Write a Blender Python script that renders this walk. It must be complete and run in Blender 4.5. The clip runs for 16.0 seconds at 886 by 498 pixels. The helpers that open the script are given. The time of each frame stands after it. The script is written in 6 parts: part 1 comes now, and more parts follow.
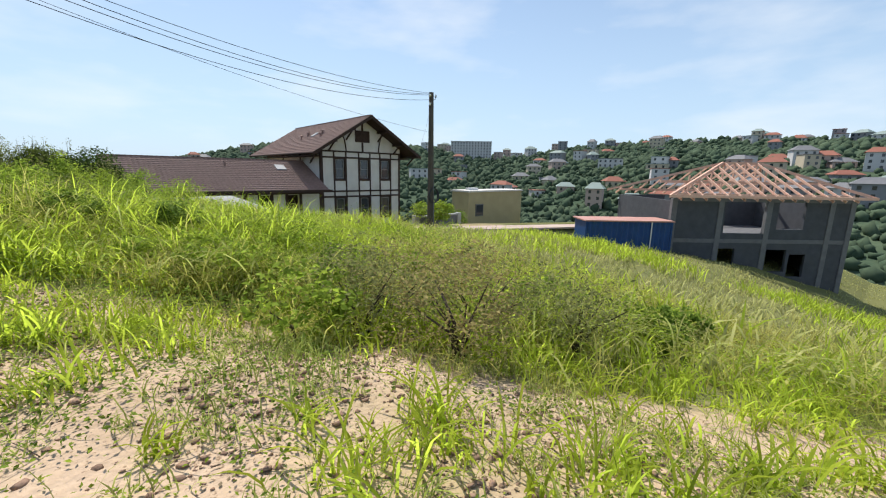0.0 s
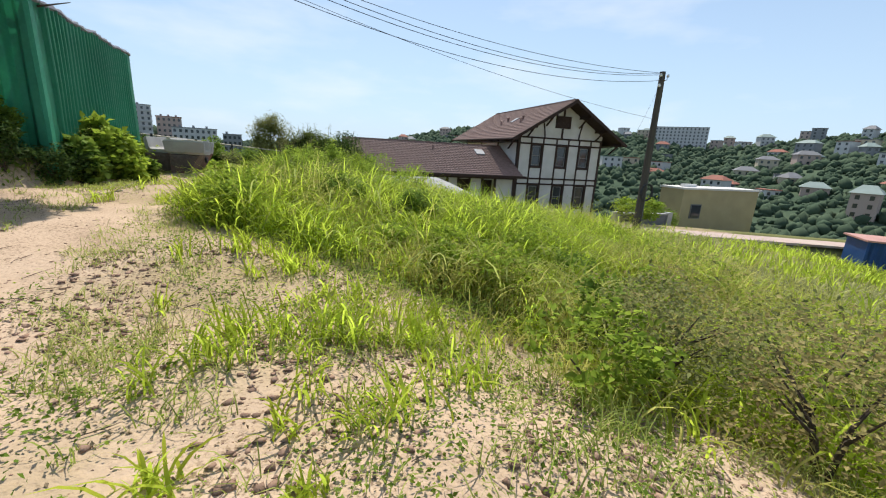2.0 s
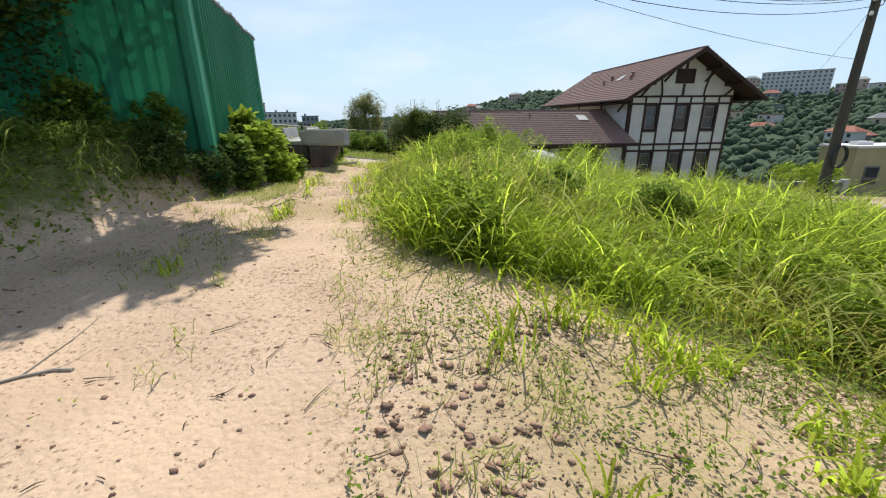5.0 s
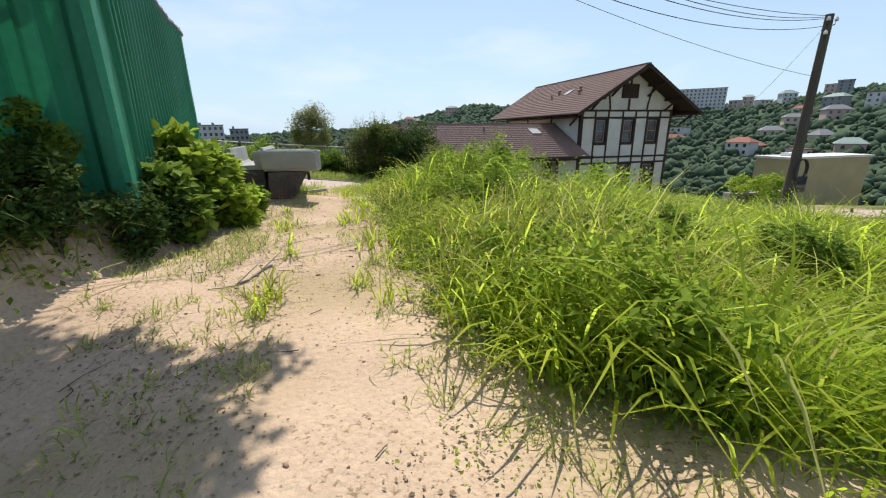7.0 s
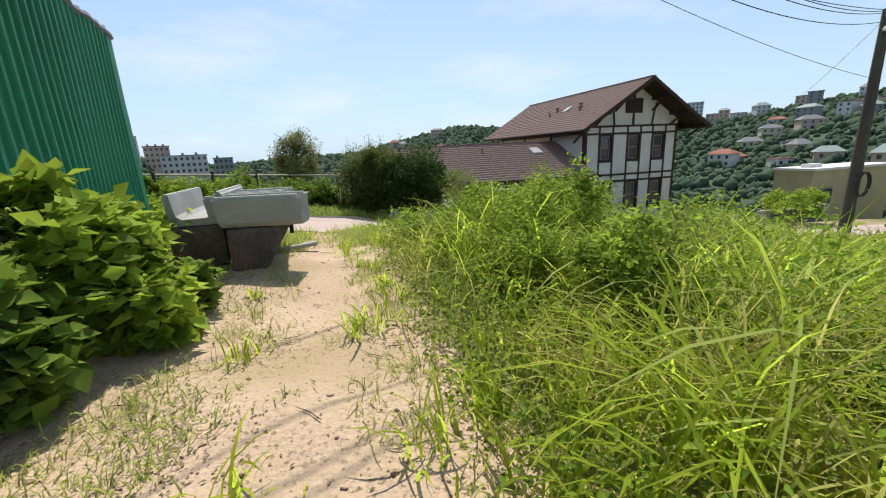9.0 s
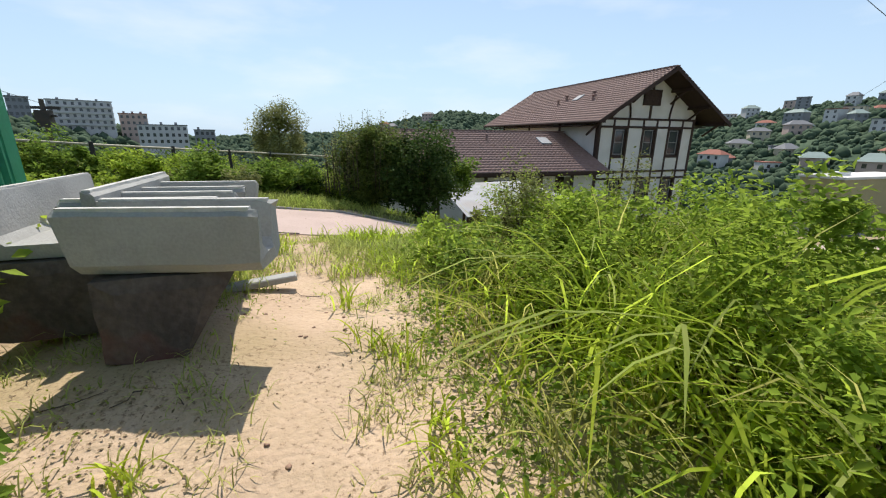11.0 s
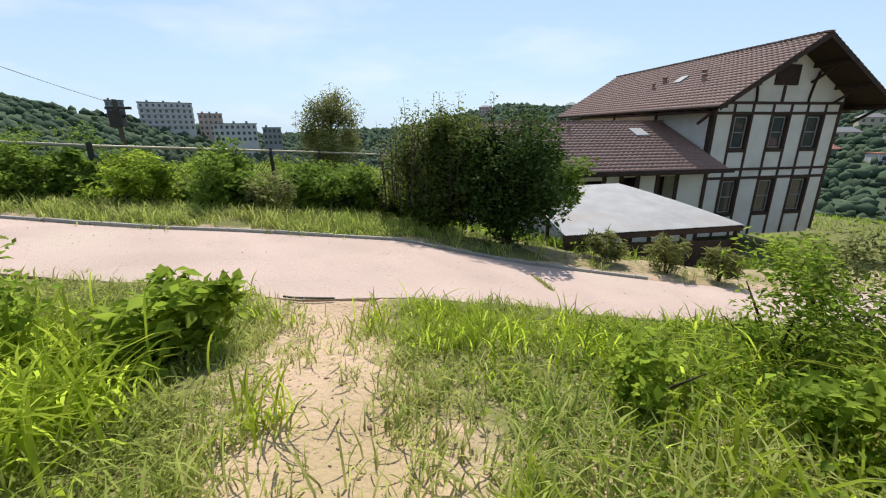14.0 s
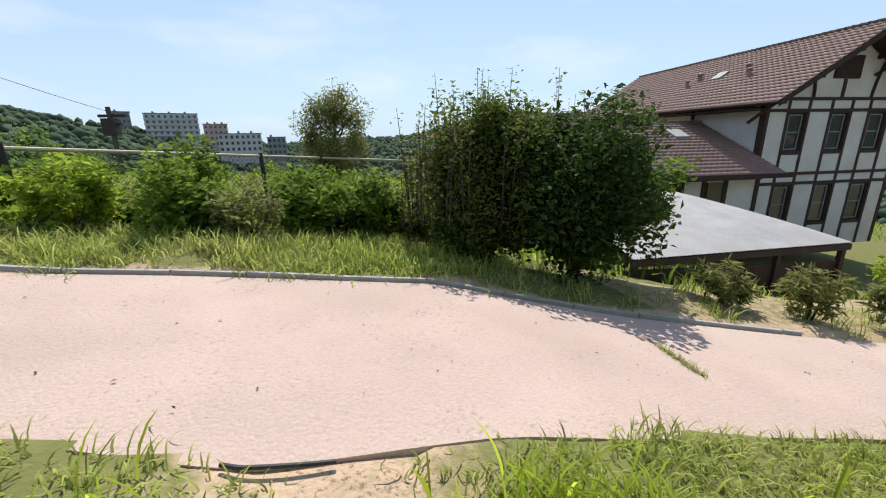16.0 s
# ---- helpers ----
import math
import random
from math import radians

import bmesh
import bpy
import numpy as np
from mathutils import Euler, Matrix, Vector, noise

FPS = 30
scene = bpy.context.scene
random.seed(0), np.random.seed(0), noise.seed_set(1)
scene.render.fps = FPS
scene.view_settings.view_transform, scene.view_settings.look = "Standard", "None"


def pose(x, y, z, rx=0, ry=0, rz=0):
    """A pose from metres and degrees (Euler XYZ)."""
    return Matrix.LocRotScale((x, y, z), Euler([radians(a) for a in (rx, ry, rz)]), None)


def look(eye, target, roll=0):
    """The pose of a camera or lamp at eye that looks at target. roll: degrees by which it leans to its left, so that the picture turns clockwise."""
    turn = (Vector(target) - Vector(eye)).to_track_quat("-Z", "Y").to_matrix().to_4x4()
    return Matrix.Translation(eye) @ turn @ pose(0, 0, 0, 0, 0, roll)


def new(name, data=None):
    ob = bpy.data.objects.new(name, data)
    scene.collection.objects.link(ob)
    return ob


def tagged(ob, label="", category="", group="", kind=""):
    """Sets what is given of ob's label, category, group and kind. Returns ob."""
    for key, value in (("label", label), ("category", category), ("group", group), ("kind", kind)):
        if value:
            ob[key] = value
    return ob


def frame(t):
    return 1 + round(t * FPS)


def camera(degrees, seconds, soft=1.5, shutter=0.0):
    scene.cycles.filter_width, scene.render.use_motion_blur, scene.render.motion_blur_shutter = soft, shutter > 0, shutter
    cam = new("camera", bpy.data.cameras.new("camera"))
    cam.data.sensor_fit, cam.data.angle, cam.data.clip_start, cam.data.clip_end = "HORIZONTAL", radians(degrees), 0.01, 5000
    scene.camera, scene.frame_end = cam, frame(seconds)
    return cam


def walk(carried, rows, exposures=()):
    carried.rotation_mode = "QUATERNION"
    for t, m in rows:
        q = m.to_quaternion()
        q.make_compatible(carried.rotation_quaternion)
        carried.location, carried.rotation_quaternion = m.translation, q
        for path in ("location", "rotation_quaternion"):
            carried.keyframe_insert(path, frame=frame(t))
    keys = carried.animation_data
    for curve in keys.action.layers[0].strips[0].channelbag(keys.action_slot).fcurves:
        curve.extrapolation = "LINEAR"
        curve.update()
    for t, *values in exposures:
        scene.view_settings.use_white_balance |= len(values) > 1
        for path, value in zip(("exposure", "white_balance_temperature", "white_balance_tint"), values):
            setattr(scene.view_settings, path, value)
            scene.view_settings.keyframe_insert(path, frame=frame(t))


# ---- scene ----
cam = camera(96.5, 16.0, soft=1.15)
PATH = [
    (0, (-15.516, -34.666, 2.751), (-14.224, -33.188, 2.368), 1.0),
    (0.5, (-15.511, -34.43, 2.784), (-14.513, -32.747, 2.37), 1.2),
    (1, (-15.666, -34.258, 2.853), (-14.854, -32.482, 2.423), 1.5),
    (1.5, (-15.885, -33.967, 2.907), (-15.169, -32.155, 2.456), 2.2),
    (2, (-16.026, -33.588, 2.892), (-15.494, -31.721, 2.407), 3.2),
    (2.5, (-16.375, -33.133, 2.897), (-16.264, -31.203, 2.384), 4.0),
    (3, (-16.82, -32.741, 3.013), (-16.935, -30.82, 2.468), 1.8),
    (3.5, (-17.12, -32.326, 3.021), (-17.343, -30.415, 2.474), -0.3),
    (6, (-18.59, -30.395, 2.997), (-18.18, -28.556, 2.328), -0.6),
    (6.5, (-18.811, -29.774, 3.056), (-18.449, -27.906, 2.441), 0.2),
    (7, (-18.963, -29.13, 3.101), (-18.484, -27.276, 2.525), -0.7),
    (7.5, (-19.035, -28.452, 3.139), (-18.738, -26.546, 2.614), -0.9),
    (8, (-19.112, -27.744, 3.195), (-18.706, -25.86, 2.659), -0.9),
    (8.5, (-19.06, -27.061, 3.189), (-18.533, -25.192, 2.708), -3.1),
    (11, (-19.046, -23.695, 3.151), (-18.441, -21.87, 2.602), 0.6),
    (11.5, (-18.993, -23.229, 3.231), (-18.282, -21.476, 2.582), -1.1),
    (12, (-18.937, -22.555, 3.143), (-18.246, -20.787, 2.516), 0.3),
    (12.5, (-18.927, -21.803, 3.107), (-18.255, -20.022, 2.494), 1.3),
    (13, (-18.862, -21.249, 3.113), (-18.368, -19.408, 2.507), 0.3),
    (13.5, (-18.875, -20.543, 3.128), (-18.482, -18.675, 2.531), -0.1),
    (14, (-18.877, -19.942, 3.104), (-18.534, -18.058, 2.528), -0.4),
    (14.5, (-18.988, -19.275, 3.045), (-18.719, -17.376, 2.479), -0.9),
    (15, (-18.94, -18.604, 2.967), (-18.622, -16.705, 2.427), -2.1),
    (15.5, (-19.019, -17.915, 2.891), (-18.691, -16.004, 2.399), -1.6),
    (16, (-19.074, -17.372, 2.861), (-18.751, -15.473, 2.322), -1.0),
]
walk(cam, [(t, look(eye, target, roll)) for t, eye, target, roll in PATH])

# ---- world, sun ----
SUN_AZ, SUN_EL = math.atan2(0.2, 1.0), radians(58)   # azimuth from +y towards +x
world = bpy.data.worlds.new("sky")
scene.world = world
world.use_nodes = True
wn = world.node_tree
sky = wn.nodes.new("ShaderNodeTexSky")
sky.sky_type = "NISHITA"
sky.sun_disc = False
sky.sun_elevation = SUN_EL
sky.sun_rotation = SUN_AZ
sky.air_density, sky.dust_density, sky.ozone_density = 1.0, 0.6, 2.5
# a pale haze towards the horizon and thin cloud
tc = wn.nodes.new("ShaderNodeTexCoord")
sep = wn.nodes.new("ShaderNodeSeparateXYZ")
wn.links.new(tc.outputs["Generated"], sep.inputs[0])
hz = wn.nodes.new("ShaderNodeMapRange")
hz.inputs["From Min"].default_value, hz.inputs["From Max"].default_value = 0.0, 0.45
hz.inputs["To Min"].default_value, hz.inputs["To Max"].default_value = 0.85, 0.25
wn.links.new(sep.outputs[2], hz.inputs[0])
hm = wn.nodes.new("ShaderNodeMix")
hm.data_type = "RGBA"
wn.links.new(hz.outputs[0], hm.inputs[0])
wn.links.new(sky.outputs[0], hm.inputs[6])
hm.inputs[7].default_value = (4.3, 5.7, 7.2, 1)
cmap = wn.nodes.new("ShaderNodeMapping")
cmap.inputs["Scale"].default_value = (2.2, 2.2, 7.0)
wn.links.new(tc.outputs["Generated"], cmap.inputs[0])
cn = wn.nodes.new("ShaderNodeTexNoise")
cn.inputs["Scale"].default_value, cn.inputs["Detail"].default_value = 1.6, 7
wn.links.new(cmap.outputs[0], cn.inputs["Vector"])
cr = wn.nodes.new("ShaderNodeMapRange")
cr.inputs["From Min"].default_value, cr.inputs["From Max"].default_value = 0.5, 0.8
cr.inputs["To Max"].default_value = 0.55
wn.links.new(cn.outputs[0], cr.inputs[0])
cmix = wn.nodes.new("ShaderNodeMix")
cmix.data_type = "RGBA"
wn.links.new(cr.outputs[0], cmix.inputs[0])
wn.links.new(hm.outputs[2], cmix.inputs[6])
cmix.inputs[7].default_value = (7.0, 7.3, 7.6, 1)
wn.links.new(cmix.outputs[2], wn.nodes["Background"].inputs[0])
wn.nodes["Background"].inputs[1].default_value = 0.128
sun = new("sun", bpy.data.lights.new("sun", "SUN"))
scene.view_settings.exposure = 0.15
sun.data.energy, sun.data.angle, sun.data.color = 4.9, radians(0.5), (1.0, 0.95, 0.86)
sd = Vector((math.sin(SUN_AZ) * math.cos(SUN_EL), math.cos(SUN_AZ) * math.cos(SUN_EL), math.sin(SUN_EL)))
sun.matrix_world = look(sd * 60, (0, 0, 0))


# ---- materials ----
def mat(name, c1, c2=None, rough=0.8, metal=0.0, scale=3.0, fine=40.0, bump=0.3, dist=0.02, spec=0.3, trans=0.0, c3=None, random_tint=0.0, island=0.0, stretch=(1, 1, 1)):
    """Two colours mixed by a coarse and a fine noise, a third as stains, relief from the fine noise."""
    m = bpy.data.materials.new(name)
    m.use_nodes = True
    nt = m.node_tree
    b = nt.nodes["Principled BSDF"]
    b.inputs["Roughness"].default_value = rough
    b.inputs["Metallic"].default_value = metal
    b.inputs["Specular IOR Level"].default_value = spec
    geo = nt.nodes.new("ShaderNodeTexCoord")
    mp = nt.nodes.new("ShaderNodeMapping")
    mp.inputs["Scale"].default_value = stretch
    nt.links.new(geo.outputs["Object"], mp.inputs[0])
    n1 = nt.nodes.new("ShaderNodeTexNoise")
    n1.inputs["Scale"].default_value, n1.inputs["Detail"].default_value = scale, 5
    n2 = nt.nodes.new("ShaderNodeTexNoise")
    n2.inputs["Scale"].default_value, n2.inputs["Detail"].default_value = fine, 3
    for n in (n1, n2):
        nt.links.new(mp.outputs[0], n.inputs["Vector"])
    mixf = nt.nodes.new("ShaderNodeMath")
    mixf.operation = "MULTIPLY_ADD"
    nt.links.new(n1.outputs[0], mixf.inputs[0])
    mixf.inputs[1].default_value = 1.6
    nt.links.new(n2.outputs[0], mixf.inputs[2])
    rng = nt.nodes.new("ShaderNodeMapRange")
    rng.inputs["From Min"].default_value, rng.inputs["From Max"].default_value = 0.95, 1.65
    nt.links.new(mixf.outputs[0], rng.inputs[0])
    mix = nt.nodes.new("ShaderNodeMix")
    mix.data_type = "RGBA"
    mix.inputs[6].default_value = (*c1, 1)
    mix.inputs[7].default_value = (*(c2 or c1), 1)
    nt.links.new(rng.outputs[0], mix.inputs[0])
    col = mix.outputs[2]
    if c3:
        n3 = nt.nodes.new("ShaderNodeTexNoise")
        n3.inputs["Scale"].default_value, n3.inputs["Detail"].default_value = scale * 0.45, 6
        nt.links.new(mp.outputs[0], n3.inputs["Vector"])
        r3 = nt.nodes.new("ShaderNodeMapRange")
        r3.inputs["From Min"].default_value, r3.inputs["From Max"].default_value = 0.52, 0.68
        nt.links.new(n3.outputs[0], r3.inputs[0])
        m3 = nt.nodes.new("ShaderNodeMix")
        m3.data_type = "RGBA"
        nt.links.new(r3.outputs[0], m3.inputs[0])
        nt.links.new(col, m3.inputs[6])
        m3.inputs[7].default_value = (*c3, 1)
        col = m3.outputs[2]
    if random_tint or island:
        if island:
            src = nt.nodes.new("ShaderNodeNewGeometry").outputs["Random Per Island"]
        else:
            src = nt.nodes.new("ShaderNodeObjectInfo").outputs["Random"]
        amt = random_tint or island
        rr = nt.nodes.new("ShaderNodeMapRange")
        rr.inputs["To Min"].default_value, rr.inputs["To Max"].default_value = 1 - amt, 1 + amt
        nt.links.new(src, rr.inputs[0])
        hv = nt.nodes.new("ShaderNodeHueSaturation")
        nt.links.new(rr.outputs[0], hv.inputs["Value"])
        nt.links.new(col, hv.inputs["Color"])
        col = hv.outputs[0]
    nt.links.new(col, b.inputs["Base Color"])
    if bump:
        bp = nt.nodes.new("ShaderNodeBump")
        bp.inputs["Strength"].default_value, bp.inputs["Distance"].default_value = bump, dist
        nt.links.new(mixf.outputs[0], bp.inputs["Height"])
        nt.links.new(bp.outputs[0], b.inputs["Normal"])
    if trans:
        tr = nt.nodes.new("ShaderNodeBsdfTranslucent")
        nt.links.new(col, tr.inputs[0])
        ms = nt.nodes.new("ShaderNodeMixShader")
        ms.inputs[0].default_value = trans
        nt.links.new(b.outputs[0], ms.inputs[1])
        nt.links.new(tr.outputs[0], ms.inputs[2])
        nt.links.new(ms.outputs[0], nt.nodes["Material Output"].inputs[0])
    return m


SAND = mat("sandy_soil", (0.54, 0.40, 0.285), (0.45, 0.325, 0.225), 0.95, scale=1.1, fine=26, bump=0.55, dist=0.03, c3=(0.38, 0.29, 0.17), spec=0.1)
def add_specks(m, colour, scale, lo, hi, amount=0.85):
    """Small dark specks of grit and litter, and a finer relief."""
    nt = m.node_tree
    b = nt.nodes["Principled BSDF"]
    old = b.inputs["Base Color"].links[0].from_socket
    tc = nt.nodes.new("ShaderNodeTexCoord")
    n = nt.nodes.new("ShaderNodeTexNoise")
    n.inputs["Scale"].default_value, n.inputs["Detail"].default_value, n.inputs["Roughness"].default_value = scale, 4, 0.65
    big = nt.nodes.new("ShaderNodeTexNoise")
    big.inputs["Scale"].default_value, big.inputs["Detail"].default_value = 1.3, 4
    for q in (n, big):
        nt.links.new(tc.outputs["Object"], q.inputs["Vector"])
    sm = nt.nodes.new("ShaderNodeMath")
    sm.operation = "MULTIPLY_ADD"
    nt.links.new(big.outputs[0], sm.inputs[0])
    sm.inputs[1].default_value = 0.35
    nt.links.new(n.outputs[0], sm.inputs[2])
    r = nt.nodes.new("ShaderNodeMapRange")
    r.inputs["From Min"].default_value, r.inputs["From Max"].default_value, r.inputs["To Max"].default_value = lo + 0.175, hi + 0.175, amount
    nt.links.new(sm.outputs[0], r.inputs[0])
    mx = nt.nodes.new("ShaderNodeMix")
    mx.data_type = "RGBA"
    nt.links.new(r.outputs[0], mx.inputs[0])
    nt.links.new(old, mx.inputs[6])
    mx.inputs[7].default_value = (*colour, 1)
    nt.links.new(mx.outputs[2], b.inputs["Base Color"])


def add_cover(m, colour_a, colour_b):
    """Blend a leafy litter over the soil where the mesh's cover attribute says that plants stand."""
    nt = m.node_tree
    b = nt.nodes["Principled BSDF"]
    old = b.inputs["Base Color"].links[0].from_socket
    at = nt.nodes.new("ShaderNodeAttribute")
    at.attribute_name = "cover"
    tc = nt.nodes.new("ShaderNodeTexCoord")
    n = nt.nodes.new("ShaderNodeTexNoise")
    n.inputs["Scale"].default_value, n.inputs["Detail"].default_value = 7.0, 6
    nt.links.new(tc.outputs["Object"], n.inputs["Vector"])
    mx = nt.nodes.new("ShaderNodeMix")
    mx.data_type = "RGBA"
    nt.links.new(n.outputs[0], mx.inputs[0])
    mx.inputs[6].default_value, mx.inputs[7].default_value = (*colour_a, 1), (*colour_b, 1)
    ad = nt.nodes.new("ShaderNodeMath")
    ad.operation = "ADD"
    nt.links.new(at.outputs["Fac"], ad.inputs[0])
    nt.links.new(n.outputs[0], ad.inputs[1])
    rg = nt.nodes.new("ShaderNodeMapRange")
    rg.inputs["From Min"].default_value, rg.inputs["From Max"].default_value = 0.75, 1.15
    nt.links.new(ad.outputs[0], rg.inputs[0])
    m2 = nt.nodes.new("ShaderNodeMix")
    m2.data_type = "RGBA"
    nt.links.new(rg.outputs[0], m2.inputs[0])
    nt.links.new(old, m2.inputs[6])
    nt.links.new(mx.outputs[2], m2.inputs[7])
    nt.links.new(m2.outputs[2], b.inputs["Base Color"])


add_specks(SAND, (0.20, 0.135, 0.085), 34.0, 0.58, 0.68)
add_cover(SAND, (0.10, 0.115, 0.035), (0.22, 0.21, 0.085))
CONCRETE_ROAD = mat("pinkish_concrete", (0.53, 0.405, 0.355), (0.43, 0.33, 0.285), 0.9, scale=0.8, fine=38, bump=0.6, dist=0.02, c3=(0.50, 0.415, 0.345), spec=0.15)
add_specks(CONCRETE_ROAD, (0.26, 0.20, 0.17), 22.0, 0.60, 0.74, 0.6)
CONCRETE = mat("grey_concrete", (0.40, 0.39, 0.37), (0.30, 0.295, 0.28), 0.88, scale=2.5, fine=60, bump=0.3, dist=0.01, c3=(0.34, 0.325, 0.29))
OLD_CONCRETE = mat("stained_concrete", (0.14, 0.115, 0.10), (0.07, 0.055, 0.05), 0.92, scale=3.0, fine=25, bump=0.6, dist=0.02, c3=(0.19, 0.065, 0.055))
PALE_RIM = mat("worn_pale_concrete", (0.60, 0.58, 0.55), (0.48, 0.46, 0.43), 0.9, scale=6, fine=60, bump=0.4, dist=0.01)
PLASTER = mat("white_plaster", (0.66, 0.63, 0.60), (0.58, 0.55, 0.52), 0.9, scale=1.2, fine=60, bump=0.1, dist=0.01, c3=(0.55, 0.52, 0.48))
TIMBER = mat("dark_timber", (0.035, 0.020, 0.016), (0.06, 0.035, 0.028), 0.75, scale=5, fine=40, bump=0.3, dist=0.01)
TILE = mat("brown_roof_tile", (0.30, 0.19, 0.16), (0.22, 0.14, 0.118), 0.75, scale=4, fine=30, bump=0.2, dist=0.01, random_tint=0.16)
SOFFIT = mat("brown_soffit", (0.05, 0.028, 0.022), (0.035, 0.02, 0.016), 0.8)
ROOF_RED = mat("pink_sheet_roof", (0.50, 0.27, 0.22), (0.40, 0.21, 0.18), 0.7, scale=1, fine=20)
GLASS = mat("window_glass", (0.035, 0.04, 0.045), (0.05, 0.055, 0.06), 0.06, scale=1, fine=3, bump=0, spec=0.6)
WHITE_PAINT = mat("white_paint", (0.75, 0.74, 0.72), (0.68, 0.67, 0.65), 0.5, bump=0.05)
WOOD_POLE = mat("grey_brown_pole_wood", (0.10, 0.085, 0.07), (0.055, 0.045, 0.038), 0.9, scale=2, fine=30, bump=0.5, dist=0.02, stretch=(1, 1, 0.1))
CABLE = mat("black_cable", (0.03, 0.03, 0.035), (0.05, 0.05, 0.05), 0.6, bump=0)
FENCE_GREEN = mat("green_corrugated_sheet", (0.05, 0.29, 0.165), (0.065, 0.36, 0.21), 0.45, scale=0.8, fine=18, bump=0.1, dist=0.01, c3=(0.05, 0.28, 0.16), trans=0.08)
FENCE_CAP = mat("grey_netting_hem", (0.30, 0.31, 0.36), (0.2, 0.2, 0.25), 0.8)
SHEET = mat("grey_corrugated_sheet", (0.36, 0.36, 0.37), (0.28, 0.28, 0.29), 0.7, 0.0, scale=1.5, fine=20, bump=0.1, c3=(0.31, 0.29, 0.28))
BLOCKWORK = mat("dark_grey_blockwork", (0.085, 0.088, 0.098), (0.065, 0.068, 0.078), 0.95, scale=2, fine=50, bump=0.4)
SASH = mat("weathered_white_sash", (0.24, 0.23, 0.22), (0.18, 0.17, 0.165), 0.6, bump=0.05)
FRAME_CONC = mat("concrete_frame", (0.17, 0.17, 0.175), (0.13, 0.13, 0.135), 0.9)
RAFTER = mat("raw_orange_timber", (0.74, 0.47, 0.36), (0.64, 0.38, 0.28), 0.8, scale=4, fine=30)
BLUE = mat("blue_painted_steel", (0.012, 0.05, 0.16), (0.016, 0.065, 0.2), 0.5, scale=1.5, fine=10)
TAN = mat("tan_render", (0.42, 0.35, 0.20), (0.36, 0.30, 0.17), 0.9, scale=1.2)
DARK = mat("painted_hole_shade", (0.012, 0.012, 0.013), (0.02, 0.02, 0.02), 0.95)
RUST = mat("dark_steel_post", (0.03, 0.028, 0.028), (0.05, 0.04, 0.035), 0.7)
RAIL = mat("pale_pipe", (0.42, 0.38, 0.28), (0.34, 0.30, 0.22), 0.6, 0.2)
BARK = mat("bark", (0.10, 0.075, 0.055), (0.055, 0.04, 0.03), 0.95, scale=5, fine=30, bump=0.6, stretch=(1, 1, 0.2))
PALE_STICK = mat("bleached_wood", (0.38, 0.33, 0.27), (0.25, 0.21, 0.17), 0.9, scale=8)
LITTER = mat("dry_leaf_litter", (0.20, 0.145, 0.09), (0.30, 0.23, 0.14), 0.95, scale=8, bump=0, island=0.4, spec=0.1)
CLOD = mat("soil_clod", (0.32, 0.205, 0.145), (0.20, 0.125, 0.09), 0.95, scale=6, fine=30, bump=0.5, island=0.25)
# forest green with distance haze mixed into the colour, paler and bluer
HILL = mat("hazy_hill_forest", (0.050, 0.078, 0.050), (0.085, 0.115, 0.070), 0.95, scale=0.05, fine=0.8, bump=0.0, island=0.14, spec=0.05)
FARWALLS = [mat("pale_render", (0.58, 0.56, 0.55), (0.50, 0.48, 0.47), 0.9, scale=0.2, bump=0),
            mat("cream_render", (0.55, 0.47, 0.35), (0.47, 0.40, 0.30), 0.9, scale=0.2, bump=0),
            mat("pinkish_render", (0.50, 0.38, 0.33), (0.45, 0.33, 0.28), 0.9, scale=0.2, bump=0),
            mat("grey_render", (0.27, 0.27, 0.28), (0.22, 0.22, 0.23), 0.9, scale=0.2, bump=0)]
FARROOFS = [mat("rust_red_roof", (0.30, 0.12, 0.085), (0.25, 0.10, 0.07), 0.85, scale=0.3, bump=0),
            mat("grey_roof", (0.19, 0.19, 0.20), (0.15, 0.15, 0.16), 0.7, scale=0.3, bump=0),
            mat("pale_green_roof", (0.24, 0.30, 0.28), (0.20, 0.25, 0.23), 0.7, scale=0.3, bump=0)]


def leafmat(name, c1, c2, trans=0.35, rough=0.62, scale=0.7):
    return mat(name, c1, c2, rough, scale=scale, fine=4.0, bump=0, spec=0.07, trans=trans, island=0.38)


GRASS_BRIGHT = leafmat("bright_grass", (0.48, 0.58, 0.07), (0.40, 0.50, 0.05), 0.74)
GRASS_DRY = leafmat("yellowing_grass", (0.54, 0.50, 0.16), (0.42, 0.42, 0.10), 0.58)
GRASS_SHORT = leafmat("short_grass", (0.34, 0.42, 0.09), (0.44, 0.45, 0.15), 0.55)
WEED = leafmat("weed_leaf", (0.20, 0.30, 0.035), (0.33, 0.41, 0.06), 0.58)
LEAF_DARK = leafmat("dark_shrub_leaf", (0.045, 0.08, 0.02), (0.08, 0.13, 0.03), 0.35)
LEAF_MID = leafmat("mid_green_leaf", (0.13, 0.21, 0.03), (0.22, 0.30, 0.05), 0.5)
LEAF_LIME = leafmat("lime_leaf", (0.34, 0.42, 0.05), (0.22, 0.32, 0.04), 0.5)
SLOPE_GRASS = leafmat("pale_slope_grass", (0.48, 0.46, 0.19), (0.36, 0.37, 0.12), 0.4)
DRY_WEED = leafmat("dry_brown_weed", (0.28, 0.22, 0.09), (0.38, 0.34, 0.13), 0.4)
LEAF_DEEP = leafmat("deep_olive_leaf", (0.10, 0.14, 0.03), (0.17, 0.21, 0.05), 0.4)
LEAF_OLIVE = leafmat("grey_olive_leaf", (0.18, 0.20, 0.06), (0.28, 0.28, 0.11), 0.4)


